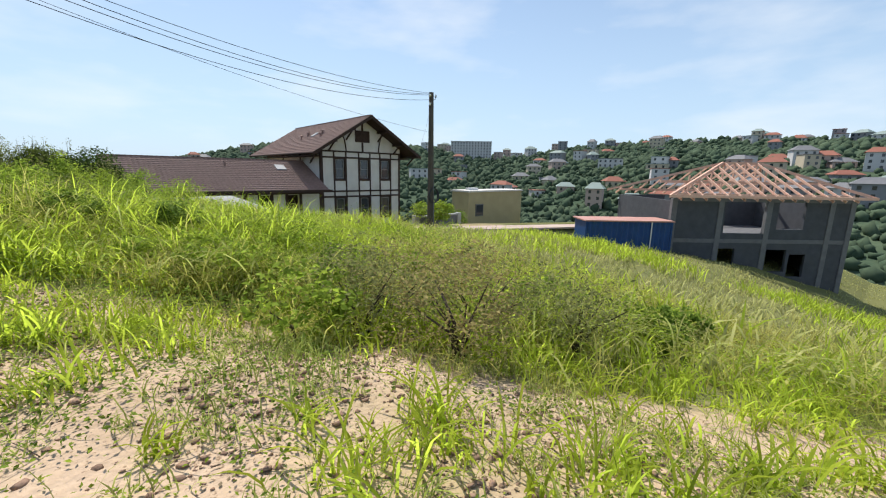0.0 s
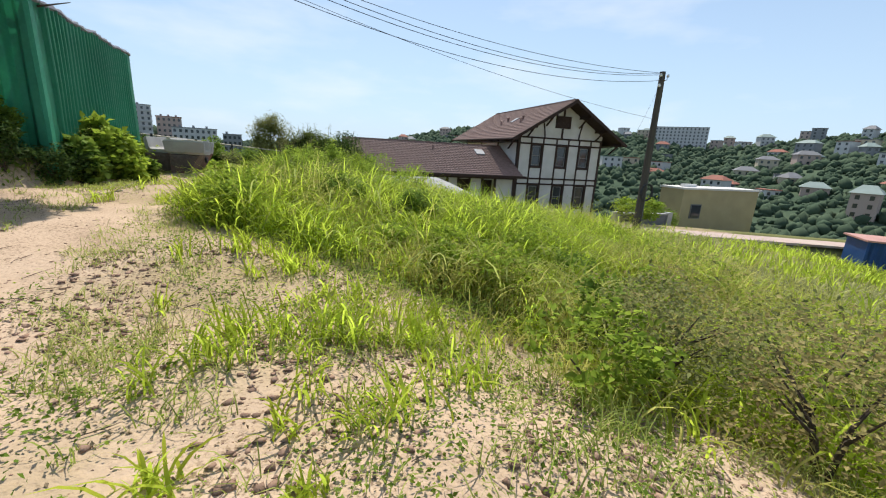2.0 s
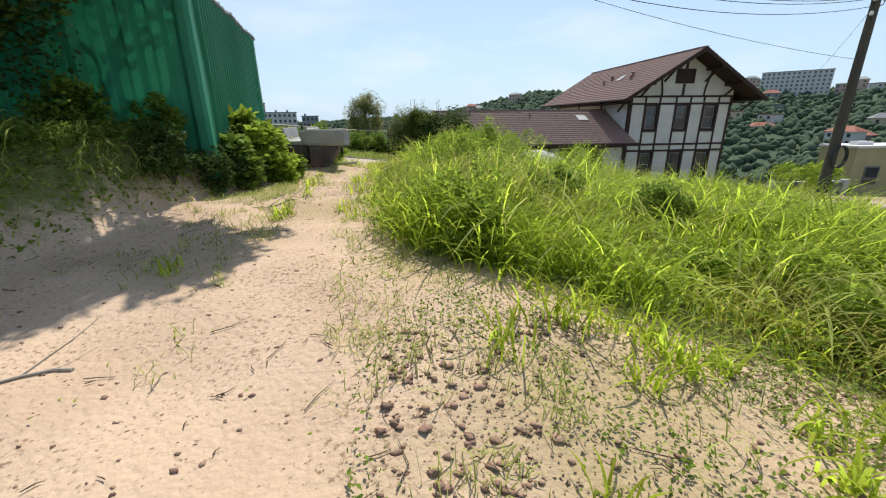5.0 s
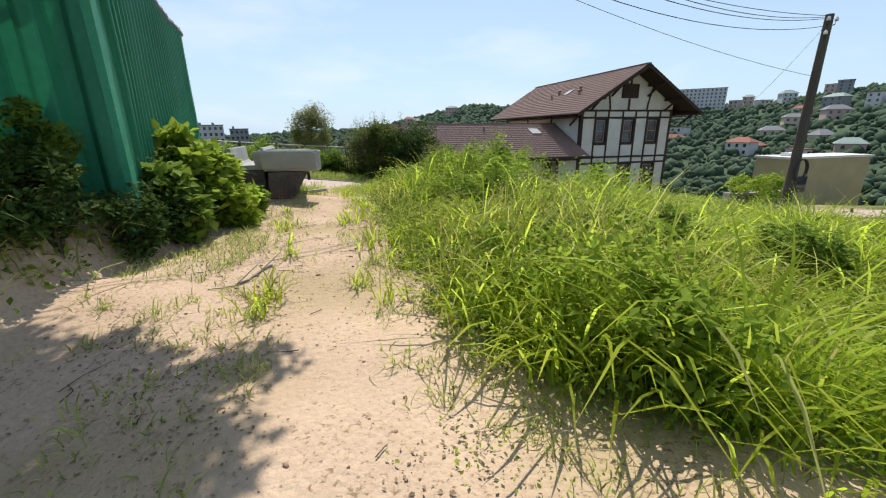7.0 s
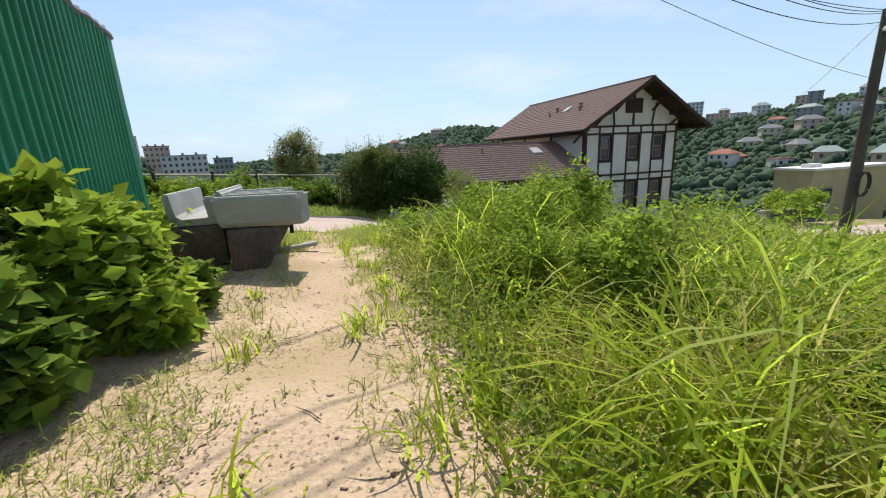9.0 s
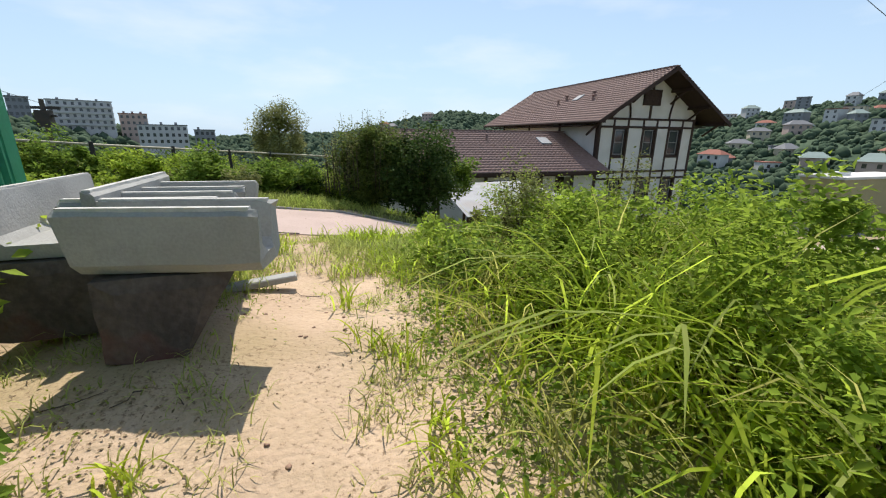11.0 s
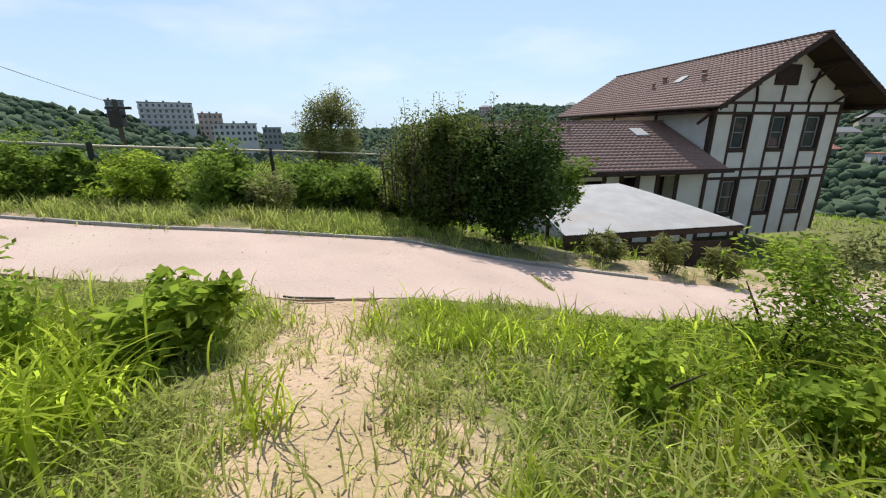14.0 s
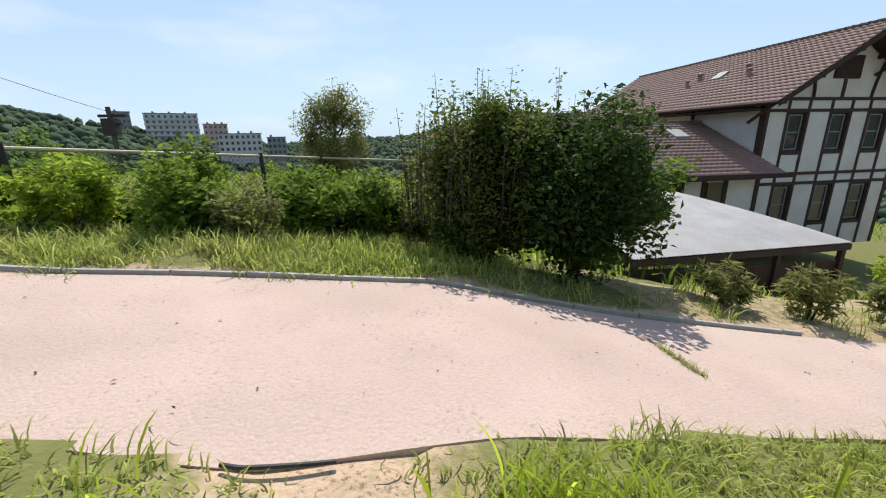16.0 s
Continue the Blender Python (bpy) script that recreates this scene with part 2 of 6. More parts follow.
# ---- mesh helpers ----
def part(name, bm, material, parent=None, label=""):
    me = bpy.data.meshes.new(name)
    bm.to_mesh(me)
    bm.free()
    me.materials.append(material)
    ob = new(name, me)
    if parent:
        ob.parent = parent
    return tagged(ob, label) if label else ob


def thing(name, m, label, category, group="", kind=""):
    ob = new(name)
    ob.empty_display_size = 0.1
    ob.matrix_world = m
    return tagged(ob, label, category, group, kind)


def box(bm, x0, x1, y0, y1, z0, z1, bevel=0.0, m=None):
    r = bmesh.ops.create_cube(bm, size=1)
    vs = r["verts"]
    bmesh.ops.scale(bm, vec=(x1 - x0, y1 - y0, z1 - z0), verts=vs)
    bmesh.ops.translate(bm, vec=((x0 + x1) / 2, (y0 + y1) / 2, (z0 + z1) / 2), verts=vs)
    if bevel:
        es = list({e for v in vs for e in v.link_edges})
        out = bmesh.ops.bevel(bm, geom=es, offset=bevel, segments=1, affect="EDGES")
        vs = list({v for f in out["faces"] for v in f.verts} | {v for v in vs if v.is_valid})
    if m:
        bmesh.ops.transform(bm, matrix=m, verts=vs)
    return vs


def boxes(*args):
    bm = bmesh.new()
    for a in args:
        box(bm, *a)
    return bm


def bar(bm, a, b, w, h, up=(0, 0, 1)):
    """A square bar from a to b, w wide and h high."""
    a, b = Vector(a), Vector(b)
    d = (b - a)
    zz = d.normalized()
    xx = zz.cross(Vector(up))
    if xx.length < 1e-4:
        xx = Vector((1, 0, 0))
    xx.normalize()
    yy = xx.cross(zz)
    m = Matrix((xx, yy, zz)).transposed().to_4x4()
    m.translation = (a + b) / 2
    vs = bmesh.ops.create_cube(bm, size=1)["verts"]
    bmesh.ops.scale(bm, vec=(w, h, d.length), verts=vs)
    bmesh.ops.transform(bm, matrix=m, verts=vs)


def tube(bm, pts, radii, n=8):
    """A round tube through the points."""
    rings = []
    pts = [Vector(p) for p in pts]
    for i, p in enumerate(pts):
        d = (pts[min(i + 1, len(pts) - 1)] - pts[max(i - 1, 0)]).normalized()
        u = d.cross(Vector((0.3, 0.2, 1)) if abs(d.z) < 0.9 else Vector((1, 0.1, 0))).normalized()
        v = d.cross(u)
        r = radii[i] if hasattr(radii, "__len__") else radii
        rings.append([bm.verts.new(p + r * (math.cos(a) * u + math.sin(a) * v)) for a in (2 * math.pi * k / n for k in range(n))])
    for a, b in zip(rings, rings[1:]):
        for k in range(n):
            bm.faces.new((a[k], a[(k + 1) % n], b[(k + 1) % n], b[k]))
    bm.faces.new(rings[0][::-1])
    bm.faces.new(rings[-1])


def prism(bm, poly, axis, lo, hi):
    """A polygon of (u, v) pushed along an axis from lo to hi: axis x takes (y, z), axis y takes (x, z), axis z takes (x, y)."""
    put = {"x": lambda u, v, w: (w, u, v), "y": lambda u, v, w: (u, w, v), "z": lambda u, v, w: (u, v, w)}[axis]
    a = [bm.verts.new(put(u, v, lo)) for u, v in poly]
    b = [bm.verts.new(put(u, v, hi)) for u, v in poly]
    n = len(poly)
    bm.faces.new(a)
    bm.faces.new(b[::-1])
    for i in range(n):
        bm.faces.new((a[i], b[i], b[(i + 1) % n], a[(i + 1) % n]))
    bmesh.ops.recalc_face_normals(bm, faces=bm.faces[:])


def mesh_np(name, verts, faces_flat, sizes, material, smooth=False):
    """A mesh object straight from numpy arrays."""
    me = bpy.data.meshes.new(name)
    me.vertices.add(len(verts))
    me.vertices.foreach_set("co", verts.astype(np.float32).ravel())
    me.loops.add(len(faces_flat))
    me.loops.foreach_set("vertex_index", faces_flat.astype(np.int32))
    me.polygons.add(len(sizes))
    starts = np.concatenate(([0], np.cumsum(sizes)[:-1])).astype(np.int32)
    me.polygons.foreach_set("loop_start", starts)
    if smooth:
        me.polygons.foreach_set("use_smooth", np.ones(len(sizes), dtype=bool))
    me.materials.append(material)
    me.update(calc_edges=True)
    return new(name, me)


# ---- ground ----
def smooth(a, b, x):
    t = np.clip((x - a) / (b - a), 0, 1)
    return t * t * (3 - 2 * t)


PATH_Y = np.array([-60.0, -34.6, -33.1, -32.3, -30.4, -28.4, -27.0, -25.3, -23.7, -22.2, -21.2, -19.9, -18.6, -17.4, -15.6])
PATH_X = np.array([-11.3, -15.4, -16.5, -17.1, -18.5, -19.1, -19.15, -19.2, -19.2, -19.2, -19.15, -19.1, -19.15, -19.22, -19.35])
PATH_Z = np.array([0.9, 1.38, 1.53, 1.62, 1.64, 1.76, 1.81, 1.86, 1.82, 1.80, 1.75, 1.70, 1.59, 1.48, 1.30])


def path_x(y):
    return np.interp(y, PATH_Y, PATH_X)


def road_z(x):
    """The concrete lane, falling to the east."""
    return np.interp(x, [-60, -25, -23.3, -21, -18.4, -16, -13.5, -10, 40], [3.6, 1.78, 1.64, 1.42, 1.13, 0.62, 0.22, -0.25, -3.2])


def road_far(x):
    """The far edge of the lane."""
    return np.interp(x, [-60, -25, -23, -21, -18.5, -17, -14, -11, 40], [-9.8, -12.45, -12.85, -12.85, -12.88, -13.15, -13.5, -13.8, -15.3])


def road_near(x):
    return np.interp(x, [-60, -24, -22, -19.8, -18, -16.3, -14, 40], [-12.6, -14.8, -15.2, -15.62, -15.5, -15.4, -15.45, -17.5])


def bank_edge(y):
    """The foot of the bank west of the path."""
    return np.interp(y, [-40, -30, -28.1, -26.9, -25.5, -24.4, -23.4, -22.6, -21.8, -20.5, -17], [-22.3, -22.5, -22.0, -21.4, -21.1, -20.95, -20.75, -20.55, -20.9, -21.3, -21.5])


def ground_z(x, y):
    x, y = np.asarray(x, float), np.asarray(y, float)
    d = x - path_x(y)
    zp = np.interp(y, PATH_Y, PATH_Z)
    east = np.interp(y, [-60, -34, -28, -15], [0.22, 0.205, 0.15, 0.115])
    z = zp - east * np.clip(d - 1.2, 0, 40) * smooth(0.6, 4.0, d) - 0.03 * np.clip(d - 41, 0, 60)
    # the bank on the west, under the fence
    edge = bank_edge(y)
    bank = smooth(-0.05, 0.75, edge - x) * 0.95 * smooth(-17.0, -19.0, y) * np.interp(y, [-22.7, -21.7], [1.0, 0.15]) + 0.05 * np.clip(edge - 1.6 - x, 0, 30)
    z = z + bank
    # sand heaped against the stacked blocks
    z = z + 0.19 * np.exp(-((x + 20.2) / 0.8) ** 2 - ((y + 20.6) / 1.4) ** 2)
    # towards the lane and past it
    rz = road_z(x)
    k = smooth(-17.3, -15.9, y)
    z = z * (1 - k) + (rz + 0.03) * k
    fall = np.clip(y - road_far(x), 0, 60)
    z = np.where(y > -14.6, rz + 0.05 * smooth(0, 0.3, fall) - 0.17 * np.clip(fall - 1.2, 0, 12) - 0.02 * np.clip(fall - 13, 0, 60), z)
    low = np.interp(x, [-15, -8, 0], [0.0, 0.5, 1.2])
    z = z - low * smooth(-13, -9, y)
    # far land drops into the valley
    r = np.hypot(x + 10, y + 18)
    z = z - 26 * smooth(45, 170, r)
    return z


def ground_rough(x, y):
    """Small unevenness, flattened on the lane."""
    on = (y < road_far(x) + 0.1) & (y > road_near(x) + 0.02)
    n = 0.045 * np.sin(1.7 * x + 0.6 * np.sin(1.3 * y)) * np.sin(1.9 * y + 0.8 * np.sin(0.9 * x)) + 0.02 * np.sin(5.1 * x + 1.3 * y) * np.sin(4.3 * y - 1.9 * x)
    return np.where(on, -0.06, n)


def margin(y):
    """Where the tall growth begins, east of the worn path."""
    return np.interp(y, [-40, -35.3, -33.9, -32.9, -31.5, -30.6, -29.6, -28.6, -27.9, -27.1, -24, -21.5, -19, -17, -16.2], [-8, -11.4, -12.9, -14.0, -14.9, -15.1, -15.6, -16.8, -17.9, -18.5, -18.6, -18.62, -18.4, -18.1, -17.4])


def tallness(x, y):
    """0 on bare ground, 1 in the full growth."""
    d = x - margin(y)
    wide = np.interp(y, [-30, -28.5, -24, -21.5, -19], [2.2, 0.9, 0.8, 1.7, 3.2])
    return smooth(-0.15, 1.0, d / wide) * smooth(-16.0, -18.8, y)


def plant_cover(x, y):
    """Where plants cover the soil."""
    edge = bank_edge(y)
    c = np.maximum(tallness(x, y) * 1.1, smooth(0.0, 0.7, edge - x) * 1.15 * (y < -17))
    c = np.maximum(c, np.where(y > -14.5, smooth(0.05, 0.4, y - road_far(x)) * np.where((x > -15.5) & (y < -10.5), 0.45, 1.0), 0))
    lawn = smooth(-20.5, -17.3, y) * (y < -15) * np.interp(np.abs(x - path_x(y)), [0.2, 1.0], [0.15, 0.75])
    c = np.maximum(c, lawn)
    return np.maximum(c, (np.hypot(x + 15, y + 25) > 26) * 1.0)


def axis_steps(lo, hi, c0, c1, fine, coarse):
    out = [c0]
    while out[-1] < c1:
        out.append(out[-1] + fine)
    s = fine
    while out[-1] < hi:
        s = min(s * 1.15, coarse)
        out.append(out[-1] + s)
    left = [c0]
    s = fine
    while left[-1] > lo:
        s = min(s * 1.15, coarse)
        left.append(left[-1] - s)
    return np.array(left[:0:-1] + out)


def build_ground():
    xs = axis_steps(-1500, 1500, -24, -10, 0.11, 90)
    ys = axis_steps(-700, 1800, -36, -8, 0.11, 90)
    X, Y = np.meshgrid(xs, ys)
    Z = ground_z(X, Y) + ground_rough(X, Y)
    nx, ny = len(xs), len(ys)
    V = np.stack([X.ravel(), Y.ravel(), Z.ravel()], 1)
    i = np.arange(nx * ny).reshape(ny, nx)
    F = np.stack([i[:-1, :-1], i[:-1, 1:], i[1:, 1:], i[1:, :-1]], -1).reshape(-1, 4)
    ob = mesh_np("ground", V, F.ravel(), np.full(len(F), 4), SAND, True)
    at = ob.data.attributes.new("cover", "FLOAT", "POINT")
    at.data.foreach_set("value", plant_cover(X.ravel(), Y.ravel()).astype(np.float32))
    return tagged(ob, "pale pinkish sandy soil with dry clods and worn path", "ground", kind="structure")


build_ground()


def build_road():
    xs = np.arange(-60, 40.01, 0.25)
    bm = bmesh.new()
    rows = []
    for x in xs:
        yn, yf = float(road_near(x)), float(road_far(x))
        ring = []
        for k in range(9):
            y = yn + (yf - yn) * k / 8
            wob = 0.025 * math.sin(2.3 * x) * (1 if k == 0 else 0)
            ring.append(bm.verts.new((x, y + wob, float(road_z(x)) + 0.02 + 0.02 * math.sin(math.pi * k / 8) + 0.006 * noise.noise((x * 0.8, y * 0.8, 0)))))
        low = [bm.verts.new((x, yn, float(road_z(x)) - 0.12)), bm.verts.new((x, yf, float(road_z(x)) - 0.12))]
        rows.append([low[0]] + ring + [low[1]])
    for a, b in zip(rows, rows[1:]):
        for k in range(len(a) - 1):
            bm.faces.new((a[k], b[k], b[k + 1], a[k + 1]))
    bmesh.ops.recalc_face_normals(bm, faces=bm.faces[:])
    return tagged(part("road", bm, CONCRETE_ROAD), "sloping lane of pale pinkish brushed concrete", "road", kind="structure")


build_road()


def build_kerb():
    bm = bmesh.new()
    x = -30.0
    r = random.Random(4)
    while x < -13.6:
        ln = 0.62 + 0.5 * r.random()
        a, b = x, min(x + ln, -13.6)
        bar(bm, (a + 0.01, float(road_far(a)) + 0.05, float(road_z(a)) + 0.03 + 0.02 * r.random()), (b - 0.01, float(road_far(b)) + 0.05, float(road_z(b)) + 0.04), 0.05, 0.06)
        x += ln
    return tagged(part("kerb", bm, CONCRETE), "low weathered concrete edging along the lane", "kerb", kind="structure")


build_kerb()

# ---- the half-timbered house ----
HOUSE_W, HOUSE_D, BASE = 8.6, 14.4, -3.2
RIDGE_X, RIDGE_Z, EAVE_Z, EAVE_IN, EAVE_OUT = 4.28, 7.69, 4.2, -1.38, 9.9
POSTS = (0.1, 1.28, 2.49, 3.84, 5.07, 6.2, 7.46, 8.5)


def tiled_slope(name, parent, origin, along, down, length, run, pitch=0.34, wave=0.30):
    """A roof slope of wavy interlocking tiles: overlapping courses, each with its own lip."""
    origin, along, down = np.array(origin), np.array(along), np.array(down)
    up = np.cross(along, down)
    up = up / np.linalg.norm(up)
    if up[2] < 0:
        up = -up
    nc = max(2, int(round(run / pitch)))
    seg = 4
    nu = int(length / wave) * seg
    u = np.linspace(0, length, nu + 1)
    h = 0.022 * np.cos(2 * np.pi * u / wave)
    V, F = [], []
    base = 0
    for c in range(nc):
        d0, d1 = run * c / nc, run * (c + 1) / nc + 0.03
        for d, lift in ((d0, 0.012), (d1, 0.055), (d1, 0.0)):
            V.append(origin + np.outer(u, along) + d * down + np.outer(h + lift, up))
        i = np.arange(nu)
        for r in range(2):
            a = base + r * (nu + 1) + i
            F.append(np.stack([a, a + 1, a + nu + 2, a + nu + 1], 1))
        base += 3 * (nu + 1)
    V, F = np.concatenate(V), np.concatenate(F)
    ob = mesh_np(name, V, F.ravel(), np.full(len(F), 4), TILE)
    ob.parent = parent
    return tagged(ob, "courses of brown interlocking clay tiles", kind="stuff")


def window(parent, x0, x1, z0, z1, y, white=True, tint=None):
    """A tall casement: dark frame in the timber, pale sash with a crossbar, glass, set in its opening."""
    bm = bmesh.new()
    for a in ((x0, x0 + 0.09, y - 0.02, y + 0.10, z0, z1), (x1 - 0.09, x1, y - 0.02, y + 0.10, z0, z1), (x0 + 0.09, x1 - 0.09, y - 0.02, y + 0.10, z1 - 0.08, z1), (x0 + 0.09, x1 - 0.09, y - 0.04, y + 0.12, z0, z0 + 0.09)):
        box(bm, *a)
    w = part("window", bm, TIMBER, parent)
    bm = bmesh.new()
    a, b, c, d = x0 + 0.15, x1 - 0.15, z0 + 0.14, z1 - 0.13
    for q in ((a, a + 0.06, c, d), (b - 0.06, b, c, d), (a + 0.06, b - 0.06, c, c + 0.06), (a + 0.06, b - 0.06, d - 0.06, d), (a + 0.06, b - 0.06, (c + d) / 2 - 0.03, (c + d) / 2 + 0.03)):
        box(bm, q[0], q[1], y + 0.04, y + 0.09, q[2], q[3])
    part("sash", bm, SASH if white else TIMBER, w)
    part("pane", boxes((x0 + 0.09, x1 - 0.09, y + 0.10, y + 0.112, z0 + 0.09, z1 - 0.08)), tint or GLASS, w)
    return w


def build_house():
    h = thing("house", pose(0, 0, 0), "half-timbered white house with brown tiled gable roof and dark beams", "house")
    W, D = HOUSE_W, HOUSE_D
    gab = lambda x: EAVE_Z + (RIDGE_Z - EAVE_Z) * (1 - abs(x - RIDGE_X) / (RIDGE_X - EAVE_IN)) - 0.16
    wins_up = ((1.33, 2.44), (3.89, 5.02), (6.25, 7.41))
    # gable wall with real openings
    zu0, zu1, zl0, zl1 = 1.86, 3.84, -1.9, 0.24
    xs = [0.0] + [v for a in wins_up for v in a] + [W]
    spans = [(a, b, BASE, 3.9) for a, b in zip(xs[0::2], xs[1::2])]
    for a, b in wins_up:
        spans += [(a, b, BASE, zl0), (a, b, zl1, zu0), (a, b, zu1, 3.9)]
    for a, b, za, zb in spans:
        part("wall_panel", boxes((a, b, 0, 0.25, za, zb)), PLASTER, h)
    bm = bmesh.new()
    prism(bm, [(0, 3.9), (W, 3.9), (W, gab(W)), (RIDGE_X, gab(RIDGE_X)), (0, gab(0))], "y", 0.0, 0.25)
    part("gable_wall", bm, PLASTER, h, "off-white rendered gable")
    part("side_wall", boxes((0, 0.25, 0.25, D, BASE, gab(0))), PLASTER, h)
    part("side_wall", boxes((W - 0.25, W, 0.25, D, BASE, gab(W))), PLASTER, h)
    bm = bmesh.new()
    prism(bm, [(0.25, BASE), (W - 0.25, BASE), (W - 0.25, gab(W)), (RIDGE_X, gab(RIDGE_X)), (0.25, gab(0))], "y", D - 0.25, D)
    part("wall", bm, PLASTER, h)
    part("floor_slab", boxes((0.25, W - 0.25, 0.25, D - 0.25, 0.4, 0.6)), FRAME_CONC, h)
    # beams, each proud of the plaster
    for x in POSTS:
        wd = 0.1 if x in (POSTS[0], POSTS[-1]) else 0.075
        part("post", boxes((x - wd, x + wd, -0.035, 0.0, BASE, 4.5)), TIMBER, h)
    for z in (3.9, 4.44, 0.80, 0.30):
        part("beam", boxes((-0.02, W + 0.02, -0.055, 0.0, z - 0.075, z + 0.075)), TIMBER, h)
    for a, b in wins_up:
        part("sill_beam", boxes((a, b, -0.05, 0.0, 1.76, 1.90)), TIMBER, h)
        part("sill_beam", boxes((a, b, -0.05, 0.0, -2.0, -1.86)), TIMBER, h)
    part("king_post", boxes((4.18, 4.38, -0.035, 0, 4.52, 5.36)), TIMBER, h)
    part("king_post", boxes((4.18, 4.38, -0.035, 0, 6.44, 7.4)), TIMBER, h)
    for s in (-1, 1):
        pts = [(RIDGE_X + s * (1.75 + 0.36 * (k / 5) ** 1.6), -0.03, 4.5 + 0.33 * k) for k in range(6)]
        bm = bmesh.new()
        for p, q in zip(pts, pts[1:]):
            bar(bm, p, q, 0.07, 0.17, up=(0, 1, 0))
        part("brace", bm, TIMBER, h)
    bm = boxes((3.5, 5.03, -0.09, 0.0, 5.38, 6.44))
    v = part("gable_vent", bm, TIMBER, h, "dark wooden attic shutter")
    for k in range(6):
        part("slat", boxes((3.58, 4.95, -0.115, -0.09, 5.45 + 0.16 * k, 5.55 + 0.16 * k)), TIMBER, v)
    for i, (a, b) in enumerate(wins_up):
        window(h, a, b, zu0, zu1, 0.03)
        window(h, a, b, zl0, zl1, 0.03)
    # left wall beams
    for y in (0.13, 4.6, 9.3, D - 0.13):
        part("post", boxes((-0.035, 0, y - 0.13, y + 0.13, BASE, 4.5)), TIMBER, h)
    part("beam", boxes((-0.05, 0, 0, D, 0.72, 0.9)), TIMBER, h)
    # roof: boarded deck under the tiles, barge boards, purlins, gutter
    y0, y1 = -1.83, 16.2
    for s, ex in ((-1, EAVE_IN), (1, EAVE_OUT)):
        bm = bmesh.new()
        ez = EAVE_Z
        prism(bm, [(RIDGE_X, RIDGE_Z - 0.06), (ex, ez - 0.06), (ex, ez - 0.15), (RIDGE_X, RIDGE_Z - 0.15)], "y", y0 + 0.04, y1 - 0.04)
        part("roof_deck", bm, SOFFIT, h, "dark brown boarded roof underside")
        run = math.hypot(ex - RIDGE_X, ez - RIDGE_Z)
        tiled_slope("roof_tiles", h, (RIDGE_X, y0, RIDGE_Z), (0, 1, 0), ((ex - RIDGE_X) / run, 0, (ez - RIDGE_Z) / run), y1 - y0, run)
        for yy in (y0 - 0.02, y1 - 0.02):
            bm = bmesh.new()
            prism(bm, [(RIDGE_X, RIDGE_Z + 0.03), (ex + s * 0.03, ez + 0.03), (ex + s * 0.03, ez - 0.24), (RIDGE_X, RIDGE_Z - 0.26)], "y", yy, yy + 0.05)
            part("barge_board", bm, SOFFIT, h)
        bm = bmesh.new()
        tube(bm, [(ex + s * 0.08, y0, ez - 0.05), (ex + s * 0.08, y1, ez - 0.05)], 0.07)
        part("gutter", bm, SOFFIT, h)
        for f in (0.30, 0.62, 0.93):
            x, z = RIDGE_X + (ex - RIDGE_X) * f, RIDGE_Z + (ez - RIDGE_Z) * f - 0.26
            part("purlin", boxes((x - 0.09, x + 0.09, y0 + 0.1, 0.0, z - 0.1, z + 0.1)), SOFFIT, h)
            bm = bmesh.new()
            bar(bm, (x, -1.25, z - 0.05), (x, -0.04, z - 0.85), 0.1, 0.12)
            part("bracket", bm, SOFFIT, h)
        bm = boxes((min(0, W) - 1.3 if s < 0 else W, -0.0 if s < 0 else W + 1.2, 0.0, D, EAVE_Z - 0.28, EAVE_Z - 0.2))
        part("soffit", bm, SOFFIT, h)
    bm = bmesh.new()
    n = 54
    for k in range(n):
        ya = y0 + (y1 - y0) * k / n
        bar(bm, (RIDGE_X, ya, RIDGE_Z + 0.03), (RIDGE_X, ya + 0.36, RIDGE_Z + 0.055), 0.26, 0.09)
    part("ridge_tiles", bm, TILE, h)
    slope = lambda x: EAVE_Z + (RIDGE_Z - EAVE_Z) * (x - EAVE_IN) / (RIDGE_X - EAVE_IN)
    for x, y, r in ((1.72, 3.1, 0.11), (1.2, 2.5, 0.09), (1.65, 6.4, 0.12), (1.05, 6.7, 0.09)):
        bm = bmesh.new()
        tube(bm, [(x, y, slope(x) - 0.1), (x, y, slope(x) + 0.34)], r)
        p = part("roof_vent", bm, TILE, h, "short capped roof vent pipe")
        bm = bmesh.new()
        tube(bm, [(x, y, slope(x) + 0.36), (x, y, slope(x) + 0.42), (x, y, slope(x) + 0.47)], [r + 0.07, r + 0.06, 0.03])
        part("cap", bm, TILE, p)
    for (x, y, zz, nrm, lbl) in ((1.75, 5.0, slope(1.75), 0, "roof window"),):
        m = Matrix.Translation((x, y, zz + 0.06)) @ pose(0, 0, 0, 0, -math.degrees(math.atan2(RIDGE_Z - EAVE_Z, RIDGE_X - EAVE_IN)), 0)
        bm = bmesh.new()
        box(bm, -0.4, 0.4, -0.33, 0.33, -0.04, 0.06, 0.015, m)
        part("skylight", bm, SHEET, h, "small pale roof hatch")
    # the lower wing
    wy0, wy1, wz0, wz1, wx0, wx1 = -1.7, 4.0, 1.03, 3.53, -15.2, 0.0
    run = math.hypot(wy1 - wy0, wz1 - wz0)
    tiled_slope("wing_tiles", h, (wx0, wy1, wz1), (1, 0, 0), (0, (wy0 - wy1) / run, (wz0 - wz1) / run), wx1 - wx0 - 0.04, run)
    tiled_slope("wing_tiles", h, (wx0, wy1, wz1), (1, 0, 0), (0, (wy1 - wy0) / run, (wz0 - wz1) / run), wx1 - wx0 - 0.04, run)
